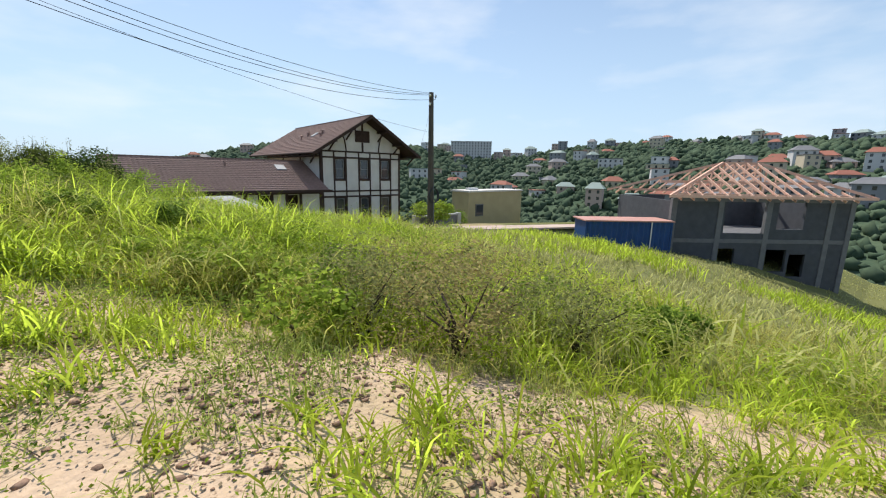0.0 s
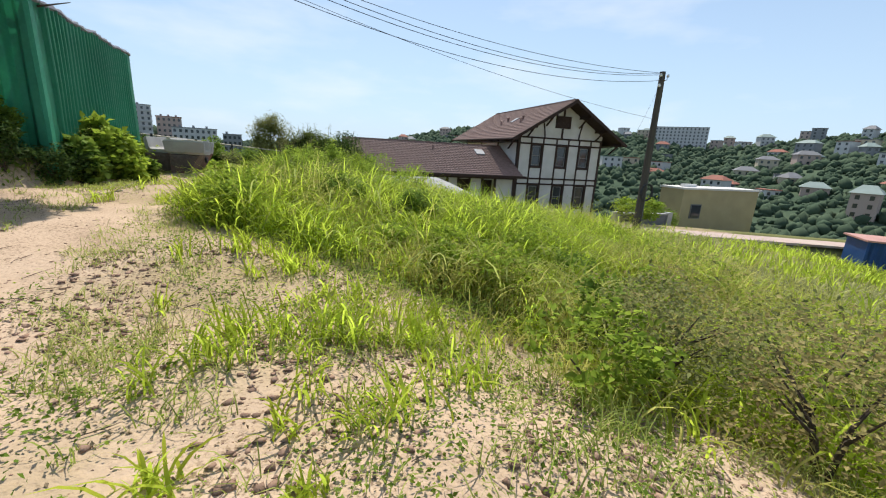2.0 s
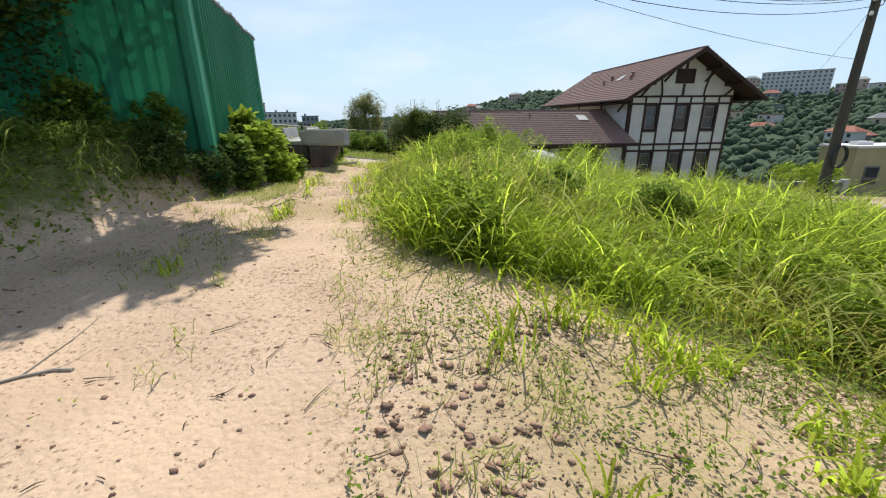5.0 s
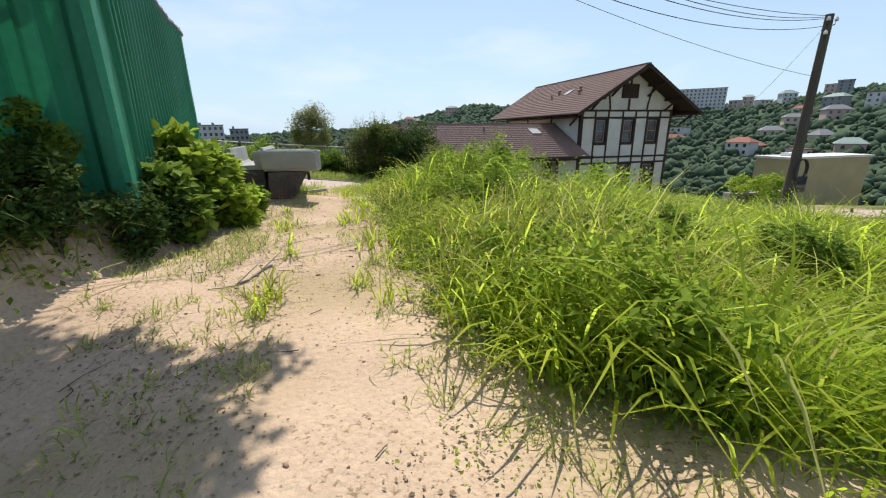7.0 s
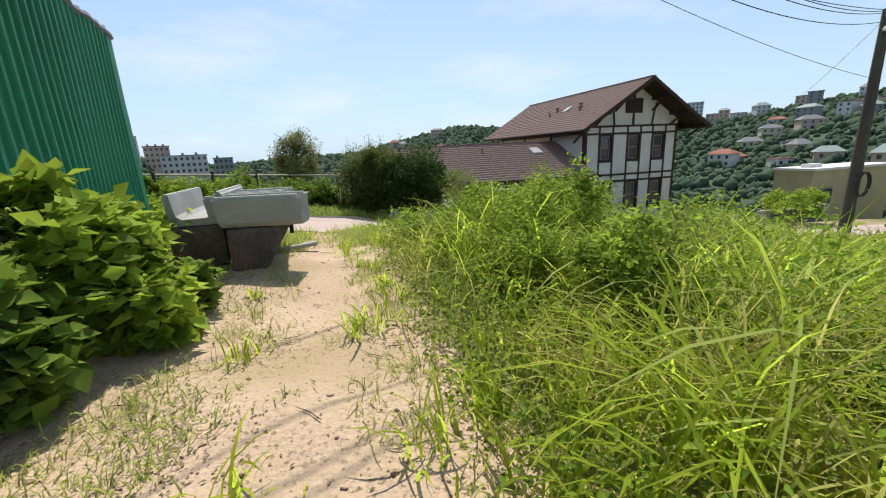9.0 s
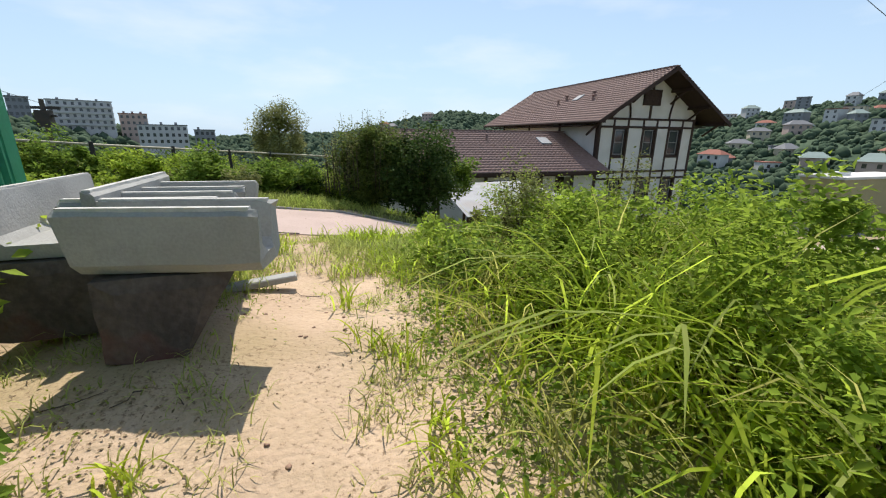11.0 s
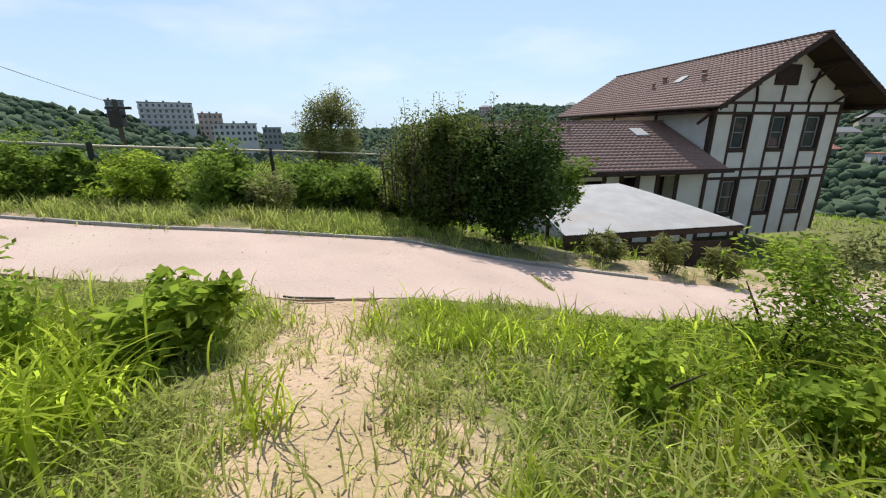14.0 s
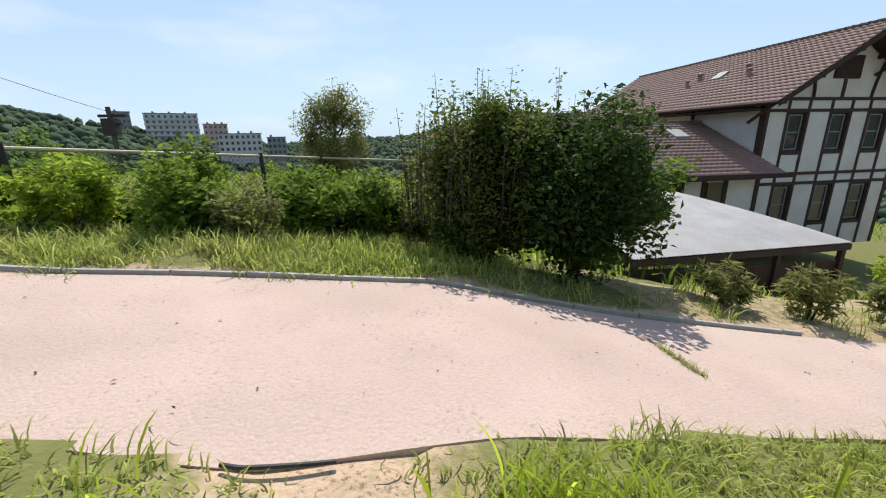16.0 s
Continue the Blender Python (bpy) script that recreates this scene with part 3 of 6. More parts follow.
    for s in (-1, 1):
        bm = bmesh.new()
        ye = wy1 + s * (wy1 - wy0)
        prism(bm, [(wy1, wz1 - 0.05), (ye, wz0 - 0.05), (ye, wz0 - 0.16), (wy1, wz1 - 0.16)], "x", wx0, wx1 - 0.05)
        part("wing_deck", bm, SOFFIT, h)
    # front corner of the wing roof that runs past the gable wall
    part("wing_fascia", boxes((wx0, wx1 + 0.25, wy0 - 0.06, wy0 - 0.01, wz0 - 0.2, wz0 + 0.02)), SOFFIT, h)
    bm = bmesh.new()
    x = wx0
    while x < wx1 - 0.3:
        bar(bm, (x, wy1, wz1 + 0.03), (x + 0.36, wy1, wz1 + 0.05), 0.24, 0.09)
        x += 0.33
    part("ridge_tiles", bm, TILE, h)
    bm = bmesh.new()
    for a, b, z0, z1 in ((wx0, -8.6, BASE, 0.9), (-8.6, -6.6, 0.45, 0.9), (-6.6, -5.6, BASE, 0.9), (-5.6, -4.6, BASE, -1.2), (-5.6, -4.6, 0.6, 0.9), (-4.6, -3.4, BASE, 0.9), (-3.4, -2.2, BASE, -2.2), (-3.4, -2.2, 0.6, 0.9), (-2.2, -0.3, BASE, 0.9)):
        box(bm, a, b, -0.6, -0.4, z0, z1)
    part("wing_wall", bm, PLASTER, h)
    for x in (-12, -8.6, -6.6, -5.6, -4.6, -3.4, -2.2, -0.4):
        part("post", boxes((x - 0.11, x + 0.11, -0.66, -0.6, BASE, 0.95)), TIMBER, h)
    part("beam", boxes((wx0, -0.2, -0.67, -0.6, 0.66, 0.86)), TIMBER, h)
    part("doorway_inside", boxes((-9, -2, 0.6, 0.7, BASE, 0.9)), SOFFIT, h)
    rt = lambda y: wz0 + (wz1 - wz0) * (y - wy0) / (wy1 - wy0)
    m = Matrix.Translation((-2.75, 2.4, rt(2.4) + 0.07)) @ pose(0, 0, 0, math.degrees(math.atan2(wz1 - wz0, wy1 - wy0)), 0, 0)
    bm = bmesh.new()
    box(bm, -0.42, 0.42, -0.5, 0.5, -0.04, 0.06, 0.015, m)
    part("skylight", bm, SHEET, h, "small pale roof hatch")
    bm = bmesh.new()
    tube(bm, [(-7.2, 2.6, rt(2.6) - 0.1), (-7.2, 2.6, rt(2.6) + 0.4)], 0.09)
    part("roof_vent", bm, TILE, h)
    return h


build_house()


def build_carport():
    c = thing("carport", pose(0, 0, 0), "low lean-to roofed with pale grey corrugated sheets", "carport")
    a, b = Vector((-13.45, -9.75, 0.17)), Vector((-7.28, -9.65, 0.17))
    t0, t1 = Vector((-13.2, -4.9, 0.85)), Vector((-8.7, -5.0, 0.93))
    nu, nv = 200, 6
    V = []
    for j in range(nv + 1):
        v = j / nv
        for i in range(nu + 1):
            u = i / nu
            p = (a.lerp(b, u)).lerp(t0.lerp(t1, u), v)
            V.append((p.x, p.y, p.z + 0.018 * math.sin(i * math.pi * 0.8) + 0.22 * v * (1 - v)))
    V = np.array(V)
    i = np.arange((nu + 1) * (nv + 1)).reshape(nv + 1, nu + 1)
    F = np.stack([i[:-1, :-1], i[:-1, 1:], i[1:, 1:], i[1:, :-1]], -1).reshape(-1, 4)
    ob = mesh_np("sheet_roof", V, F.ravel(), np.full(len(F), 4), SHEET)
    ob.parent = c
    bm = bmesh.new()
    bar(bm, a - Vector((0, -0.05, 0.12)), b - Vector((0, -0.05, 0.12)), 0.1, 0.16)
    part("front_beam", bm, TIMBER, c)
    bm = bmesh.new()
    bar(bm, t0 - Vector((0, 0.05, 0.1)), t1 - Vector((0, 0.05, 0.1)), 0.1, 0.16)
    part("back_beam", bm, TIMBER, c)
    for u in (0.02, 0.33, 0.66, 0.98):
        p = a.lerp(b, u)
        part("post", boxes((p.x - 0.06, p.x + 0.06, p.y + 0.05, p.y + 0.17, float(ground_z(p.x, p.y)) - 0.6, p.z - 0.15)), TIMBER, c)
        q = t0.lerp(t1, u)
        part("post", boxes((q.x - 0.06, q.x + 0.06, q.y - 0.1, q.y + 0.02, float(ground_z(q.x, q.y)) - 0.6, q.z - 0.12)), TIMBER, c)
    bm = bmesh.new()
    bar(bm, (a.x + 0.1, a.y + 0.16, -1.0), (b.x - 0.1, b.y + 0.16, -1.2), 0.05, 1.7)
    part("front_boarding", bm, TIMBER, c, "dark boards under the roof edge")
    return c


build_carport()


# ---- pole and wires ----
def build_pole():
    p = thing("utility_pole", pose(-1.03, -16.92, -0.75), "tall dark weathered wooden utility pole in the grass", "utility pole")
    bm = bmesh.new()
    tube(bm, [(0, 0, 0), (0, 0, 3), (-0.02, 0, 7.75)], [0.19, 0.17, 0.13], 12)
    part("shaft", bm, WOOD_POLE, p)
    for z, s in ((7.45, 1), (7.45, -1), (7.0, -1)):
        bm = bmesh.new()
        tube(bm, [(0, 0, z - 0.1), (0.18 * s, -0.1, z - 0.05), (0.2 * s, -0.12, z + 0.1)], 0.018, 6)
        hk = part("hook", bm, RUST, p)
        bm = bmesh.new()
        tube(bm, [(0.2 * s, -0.12, z + 0.06), (0.2 * s, -0.12, z + 0.12), (0.2 * s, -0.12, z + 0.2)], [0.05, 0.065, 0.03], 10)
        part("insulator", bm, WHITE_PAINT, hk)
    bm = bmesh.new()
    for k in range(4):
        pts = [(0.33 * math.cos(a) + 0.02 * k, -0.22 - 0.02 * k, 2.15 + 0.42 * math.sin(a)) for a in np.linspace(0.2 * k, 2 * math.pi + 0.2 * k, 25)]
        tube(bm, pts, 0.018, 6)
    part("cable_coil", bm, CABLE, p, "coil of black cable")
    bm = bmesh.new()
    bar(bm, (0.25, 0.1, 0), (0.12, 0.05, 3.6), 0.16, 0.16)
    part("prop", bm, FRAME_CONC, p, "grey concrete stub beside the shaft")
    return p


build_pole()


def wire(a, b, sag, r=0.012):
    a, b = Vector(a), Vector(b)
    bm = bmesh.new()
    pts = []
    for k in range(33):
        t = k / 32
        p = a.lerp(b, t)
        p.z -= sag * 4 * t * (1 - t)
        pts.append(p)
    tube(bm, pts, r, 5)
    return tagged(part("power_cable", bm, CABLE), "thin black overhead cable strung to the wooden pole", "cable", group="overhead cables")


TOP = Vector((-1.03, -16.92, 6.94))
for dz, end, sag in ((0.0, (-18.3, -19.35, 8.03), 0.58), (-0.03, (-19.65, -21.85, 7.55), 0.88), (-0.08, (-19.6, -21.8, 7.40), 0.90), (-0.33, (-19.6, -21.55, 7.20), 0.93)):
    end = TOP + (Vector(end) - TOP) * 1.25 + Vector((0, 0, 1.25 * sag))
    wire(TOP + Vector((-0.1, -0.05, dz)), end, sag * 1.56, 0.010)
wire((-1.1, -16.9, 4.9), (-25.2, -20.9, 9.18), 0.70, 0.007)
wire(TOP + Vector((0.1, 0, -0.1)), (1.6, -12.6, 4.4), 0.1, 0.006)


def far_pole():
    p = thing("far_utility_pole", pose(-42.3, 25.0, -3.0), "dark far utility pole with a transformer", "utility pole")
    bm = bmesh.new()
    tube(bm, [(0, 0, 0), (0, 0, 9.1)], [0.25, 0.2], 8)
    part("shaft", bm, WOOD_POLE, p)
    part("crossarm", boxes((-0.9, 1.3, -0.12, 0.12, 8.2, 8.45)), RUST, p)
    part("crossarm", boxes((-0.7, 0.9, -0.12, 0.12, 7.5, 7.7)), RUST, p)
    part("transformer", boxes((-0.55, 0.5, -0.5, 0.4, 6.6, 8.1)), RUST, p, "dark transformer box")
    wire((-42.3, 25.0, 5.7), (-47.0, 5.0, 10.8), 0.3, 0.02)


far_pole()


# ---- green fence ----
def build_fence():
    line = [Vector((-22.2, -17.8, 5.26)), Vector((-21.04, -24.38, 5.07)), Vector((-24.0, -24.95, 5.5)), Vector((-28.5, -26.2, 6.1))]
    f = thing("green_fence", pose(0, 0, 0), "tall green corrugated sheet fence on an overgrown bank", "fence")
    for si, (p, q) in enumerate(zip(line, line[1:])):
        d = Vector((q.x - p.x, q.y - p.y, 0))
        n = Vector((-d.y, d.x, 0)).normalized()
        ln = d.length
        cnt = max(1, int(round(ln / 1.15)))
        period, amp = (0.20, 0.026) if si == 0 else (0.37, 0.05)
        for c in range(cnt):
            bm = bmesh.new()
            rows = []
            steps = 48
            for k in range(steps + 1):
                u = (c + k / steps) / cnt
                w = p + d * u
                s = ln * u
                tri = max(-1, min(1, 1.7 * math.sin(2 * math.pi * s / period + 0.5 * math.sin(1.7 * s))))
                flat = si == 0 and (s > ln - 0.42 or s < 0.3)
                o = n * (0.0 if flat else amp * tri * (0.85 + 0.3 * math.sin(2.3 * s)))
                top = p.z + (q.z - p.z) * u - 0.03 * math.sin(3 * s)
                g = float(ground_z(w.x, w.y)) - 0.1
                col = []
                for f_ in (0.0, 0.25, 0.5, 0.75, 1.0):
                    lean = 0.03 * math.sin(1.9 * s + 4 * f_) * (1 - f_)
                    col.append(bm.verts.new((w.x + o.x + n.x * lean, w.y + o.y + n.y * lean, g + (top - g) * f_)))
                rows.append(col)
            for a, b in zip(rows, rows[1:]):
                for r in range(4):
                    bm.faces.new((a[r], b[r], b[r + 1], a[r + 1]))
            bmesh.ops.solidify(bm, geom=bm.faces[:], thickness=0.006)
            part("sheet", bm, FENCE_GREEN, f)
        bm = bmesh.new()
        pts = [Vector((p.x + d.x * t, p.y + d.y * t, p.z + (q.z - p.z) * t + 0.01 + 0.025 * math.sin(17 * t) + 0.015 * math.sin(41 * t))) for t in np.linspace(0, 1, 40)]
        tube(bm, pts, [0.045 + 0.02 * math.sin(9 * k) for k in range(40)], 6)
        part("top_hem", bm, FENCE_CAP, f, "crumpled grey hem along the top")
        if si < 2:
            part("corner_trim", boxes((q.x - 0.05, q.x + 0.05, q.y - 0.05, q.y + 0.05, float(ground_z(q.x, q.y)) - 0.3, q.z - 0.02)), FENCE_GREEN, f)
        for t in (0.03, 0.5):
            w = p + d * t - n * 0.12
            bm = bmesh.new()
            tube(bm, [(w.x, w.y, float(ground_z(w.x, w.y)) - 0.4), (w.x, w.y, p.z + (q.z - p.z) * t - 0.1)], 0.04, 8)
            part("post", bm, RUST, f)
        for zf in (0.35, 0.85):
            bm = bmesh.new()
            a, b = p - n * 0.08, q - n * 0.08
            za, zb = float(ground_z(a.x, a.y)), float(ground_z(b.x, b.y))
            bar(bm, (a.x, a.y, za + (p.z - za) * zf), (b.x, b.y, zb + (q.z - zb) * zf), 0.05, 0.06)
            part("rail", bm, RUST, f)
    return f


build_fence()


# ---- concrete blocks and drainage channels ----
def foundation_block(x, y, z, rz, lx, ly, lz, label, taper=0.0):
    """A footing block, narrower at the foot by the taper on its outer flank."""
    b = thing("foundation_block", pose(x, y, z, 0, 0, rz), label, "concrete block", group="stacked foundation blocks")
    bm = bmesh.new()
    box(bm, -lx / 2, lx / 2, -ly / 2, ly / 2, 0, lz)
    bmesh.ops.subdivide_edges(bm, edges=bm.edges[:], cuts=5, use_grid_fill=True)
    for v in bm.verts:
        k = noise.noise_vector((v.co.x * 4 + x, v.co.y * 4, v.co.z * 4 + y))
        edge = (abs(abs(v.co.x) - lx / 2) < 0.01) + (abs(abs(v.co.y) - ly / 2) < 0.01) + (v.co.z > lz - 0.01)
        v.co += k * 0.012
        if v.co.y < 0:
            v.co.y *= 1 - taper * (1 - min(1, max(0, v.co.z / lz)))
        if edge >= 2:
            v.co -= Vector((v.co.x, v.co.y, v.co.z - lz / 2)).normalized() * (0.02 + 0.03 * abs(k.x))
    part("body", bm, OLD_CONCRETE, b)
    for s in (-1, 1):
        bm = bmesh.new()
        tube(bm, [(s * lx * 0.25, 0, lz - 0.03), (s * lx * 0.25, 0.0, lz + 0.05), (s * lx * 0.25 + 0.12, 0, lz + 0.05), (s * lx * 0.25 + 0.12, 0, lz - 0.03)], 0.008, 6)
        part("lifting_loop", bm, RUST, b)
    # no hole is cut: a near-black disc paints the shade inside the recess
    bm = bmesh.new()
    tube(bm, [(-0.02, -ly / 2 - 0.004, lz * 0.66), (-0.02, -ly / 2 + 0.05, lz * 0.66)], 0.085, 14)
    part("socket", bm, DARK, b, "near-black disc painting the shade of a round recess")
    return b


def channel(x, y, z, rz, ln, wd, ht, label, th=0.07, chip=0.0, seed=1):
    """A U-shaped drainage tray, open to the top, walls leaning outwards."""
    c = thing("drainage_channel", pose(x, y, z, 0, 0, rz), label, "concrete channel", group="stacked drainage channels")
    w = wd / 2
    prof = [(-w + 0.05, 0), (w - 0.05, 0), (w, 0.06), (w + 0.01, ht - 0.03), (w - 0.02, ht), (w - th + 0.01, ht), (w - th - 0.02, 0.14), (w - th - 0.07, 0.09), (-w + th + 0.07, 0.09), (-w + th + 0.02, 0.14), (-w + th - 0.01, ht), (-w + 0.02, ht), (-w - 0.01, ht - 0.03), (-w, 0.06)]
    bm = bmesh.new()
    r = random.Random(seed)
    secs = []
    for k in range(9):
        xx = -ln / 2 + ln * k / 8
        sec = []
        for (u, v) in prof:
            e = Vector((xx, u, v)) + noise.noise_vector((xx * 3 + seed, u * 5, v * 5)) * 0.008
            if k in (0, 8):
                inward = 0.045 * (1 - v / ht) + (0.012 if v > ht - 0.02 else 0.0)
                if k == 8 and v > ht * 0.3:
                    inward += chip * 0.5 * r.random()
                e.x -= math.copysign(inward, e.x)
                if k == 8 and v > ht - 0.04:
                    e.z -= chip * 0.3 * r.random()
            sec.append(bm.verts.new(e))
        secs.append(sec)
    n = len(prof)
    for a, b in zip(secs, secs[1:]):
        for k in range(n):
            bm.faces.new((a[k], a[(k + 1) % n], b[(k + 1) % n], b[k]))
    for sec, rev in ((secs[0], True), (secs[-1], False)):
        f = [sec[0], sec[1], sec[2], sec[3], sec[4], sec[5], sec[6], sec[7], sec[8], sec[9], sec[10], sec[11], sec[12], sec[13]]
        bm.faces.new(f[::-1] if rev else f)
    bmesh.ops.recalc_face_normals(bm, faces=bm.faces[:])
    part("tray", bm, CONCRETE, c)
    for s in (-1, 1):
        bm = bmesh.new()
        rows = []
        m = 24
        for k in range(m + 1):
            xx = -ln / 2 + 0.02 + (ln - 0.04 - chip * 0.6) * k / m
            wob = 0.007 * noise.noise((xx * 14, s + seed, 0))
            y0, y1 = s * (w - 0.012 + wob), s * (w - th + 0.016 - wob)
            rows.append([bm.verts.new((xx, y, z)) for y, z in ((y0, ht - 0.012), (y0, ht + 0.011), (y1, ht + 0.011), (y1, ht - 0.012))])
        for a, b in zip(rows, rows[1:]):
            for k in range(4):
                bm.faces.new((a[k], a[(k + 1) % 4], b[(k + 1) % 4], b[k]))
        bm.faces.new(rows[0])
        bm.faces.new(rows[-1][::-1])
        bmesh.ops.recalc_face_normals(bm, faces=bm.faces[:])
        part("rim", bm, PALE_RIM, c, "pale worn top edge")
    return c


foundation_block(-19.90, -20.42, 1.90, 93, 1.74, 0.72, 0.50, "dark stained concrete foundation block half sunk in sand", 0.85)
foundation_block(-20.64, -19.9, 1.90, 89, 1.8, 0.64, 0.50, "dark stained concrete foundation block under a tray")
channel(-19.78, -21.12, 2.405, -12, 1.04, 0.38, 0.36, "pale grey concrete drainage tray with a broken corner", chip=0.09, seed=2)
channel(-20.05, -20.58, 2.405, -8, 0.94, 0.36, 0.34, "grey concrete drainage tray in the middle of the stack", chip=0.03, seed=3)
channel(-20.03, -19.88, 2.405, -6, 1.0, 0.46, 0.33, "grey concrete drainage tray with a pale worn rim", seed=5)
channel(-20.62, -20.1, 2.405, 89, 1.35, 0.64, 0.40, "long pale concrete drainage tray lying on blocks", seed=6)


def build_slab():
    bm = bmesh.new()
    box(bm, -0.3, 0.3, -0.09, 0.09, 0, 0.06, 0.012)
    for v in bm.verts:
        v.co += noise.noise_vector(v.co * 6) * 0.03
    ob = part("broken_slab", bm, CONCRETE)
    ob.matrix_world = pose(-19.55, -19.92, float(ground_z(-19.55, -19.92)) + 0.03, 0, -5, 4)
    return tagged(ob, "broken pale concrete slab lying on the path", "concrete slab")


build_slab()


# ---- unfinished building ----
def build_shell():
    ax = Vector((0.766, -0.642, 0))
    b = thing("unfinished_house", pose(22.7, -27.9, -4.7, 0, 0, math.degrees(math.atan2(ax.y, ax.x)) + 0), "unfinished grey block house with bare roof timbers", "building")
    W, D, H = 13.8, 9.0, 6.1
    x0 = -W / 2
    bm = bmesh.new()
    # front wall in bays with openings: (x0, x1, z0, z1) of holes
    holes = [(-3.1, -1.75, 0.55, 2.0), (0.75, 2.35, 0.2, 1.95), (2.6, 3.9, -0.2, 1.6), (-2.9, 0.4, 3.2, 5.6), (1.2, 3.3, 3.55, 5.6)]
    cuts = sorted({x0, -x0} | {h[0] for h in holes} | {h[1] for h in holes})
    for a, c in zip(cuts, cuts[1:]):
        mid = (a + c) / 2
        spans = sorted((h[2], h[3]) for h in holes if h[0] < mid < h[1])
        z = -2.0
        for s, e in spans:
            box(bm, a, c, -0.1, 0.1, z, s)
            z = e
        box(bm, a, c, -0.1, 0.1, z, H - 0.5)
    part("wall", bm, BLOCKWORK, b, "unrendered dark grey block walls")
    for x in (x0 + 0.1, -x0 - 0.1):
        part("wall", boxes((x - 0.1, x + 0.1, 0.1, D, -2, H - 0.5)), BLOCKWORK, b)
    part("wall", boxes((x0, -2.5, D - 0.1, D + 0.1, -2, H - 0.5), (0.2, 2, D - 0.1, D + 0.1, -2, H - 0.5), (3.2, -x0, D - 0.1, D + 0.1, -2, H - 0.5), (-2.5, 0.2, D - 0.1, D + 0.1, -2, 3.4), (2, 3.2, D - 0.1, D + 0.1, -2, 3.6)), BLOCKWORK, b)
    for x in (x0, -3.3, 0.75 - 0.3, -x0 - 1.6, -x0):
        part("column", boxes((x - 0.2, x + 0.2, -0.16, 0.14, -2, H - 0.3)), FRAME_CONC, b)
    for z in (2.45, H - 0.5):
        part("ring_beam", boxes((x0 - 0.05, -x0 + 0.05, -0.14, 0.16, z, z + 0.3)), FRAME_CONC, b)
    part("floor_slab", boxes((x0, -x0, 0.1, D, 2.5, 2.72)), FRAME_CONC, b)
    part("eaves_board", boxes((x0 - 0.5, -x0 + 0.5, -0.75, -0.6, H - 0.2, H - 0.02)), FRAME_CONC, b)
    # hipped roof skeleton
    e = 0.9
    rl, rr, rz, ym = -0.4, 2.9, H + 2.5, D / 2
    ridge = lambda x: max(rl, min(rr, x))
    for pa, pb in (((rl, ym, rz), (rr, ym, rz)), ((x0 - e, -e, H - 0.1), (rl, ym, rz)), ((-x0 + e, -e, H - 0.1), (rr, ym, rz)), ((x0 - e, D + e, H - 0.1), (rl, ym, rz)), ((-x0 + e, D + e, H - 0.1), (rr, ym, rz)), ((x0 - e, -e, H - 0.1), (-x0 + e, -e, H - 0.1)), ((x0, 0, H), (-x0, 0, H)), ((x0, D, H), (-x0, D, H)), ((x0, 2.2, H + 0.9), (-x0, 2.2, H + 0.9))):
        bm = bmesh.new()
        bar(bm, pa, pb, 0.14, 0.2)
        part("hip_rafter", bm, RAFTER, b)
    k = x0
    while k <= -x0:
        f = (k - x0) / (rl - x0) if k < rl else ((-x0 - k) / (-x0 - rr) if k > rr else 1.0)
        f = max(0.05, min(1, f))
        for s in (0, 1):
            bm = bmesh.new()
            ya, yb = (-e, ym * f) if s == 0 else (D + e, D - (D - ym) * f)
            bar(bm, (k, ya, H - 0.35), (k, yb, H + 0.0 + (rz - H) * f), 0.07, 0.17)
            part("rafter", bm, RAFTER, b)
        if k > rl - 3 and k < rr + 3:
            part("strut", boxes((k - 0.05, k + 0.05, ym - 0.06, ym + 0.06, H, H + (rz - H) * f)), RAFTER, b)
        k += 0.95
    return b


build_shell()


def build_container():
    c = thing("blue_container", pose(14.5, -20.6, -3.1, 0, 0, -40), "blue painted steel site hut with a pinkish roof", "container")
    bm = bmesh.new()
    rows = []
    for k in range(65):
        x = -2.8 + k * 0.1
        o = 0.03 * (1 if k % 4 < 2 else -1)
        rows.append([bm.verts.new((x, -1.2 + o, z)) for z in (0, 2.45)])
    for a, b in zip(rows, rows[1:]):
        bm.faces.new((a[0], b[0], b[1], a[1]))
    part("side", bm, BLUE, c)
    part("body", boxes((-2.8, 3.6, -1.14, 1.2, 0, 2.45)), BLUE, c)
    part("roof", boxes((-2.95, 3.75, -1.35, 1.35, 2.47, 2.56)), ROOF_RED, c, "pinkish sheet roof")
    part("corner_post", boxes((2.05, 2.12, -1.28, -1.24, 0, 2.45)), WHITE_PAINT, c)
    for x in (-2.8, 3.6):
        part("corner_post", boxes((x - 0.06, x + 0.06, -1.27, -1.15, 0, 2.47)), BLUE, c)
    return c


build_container()


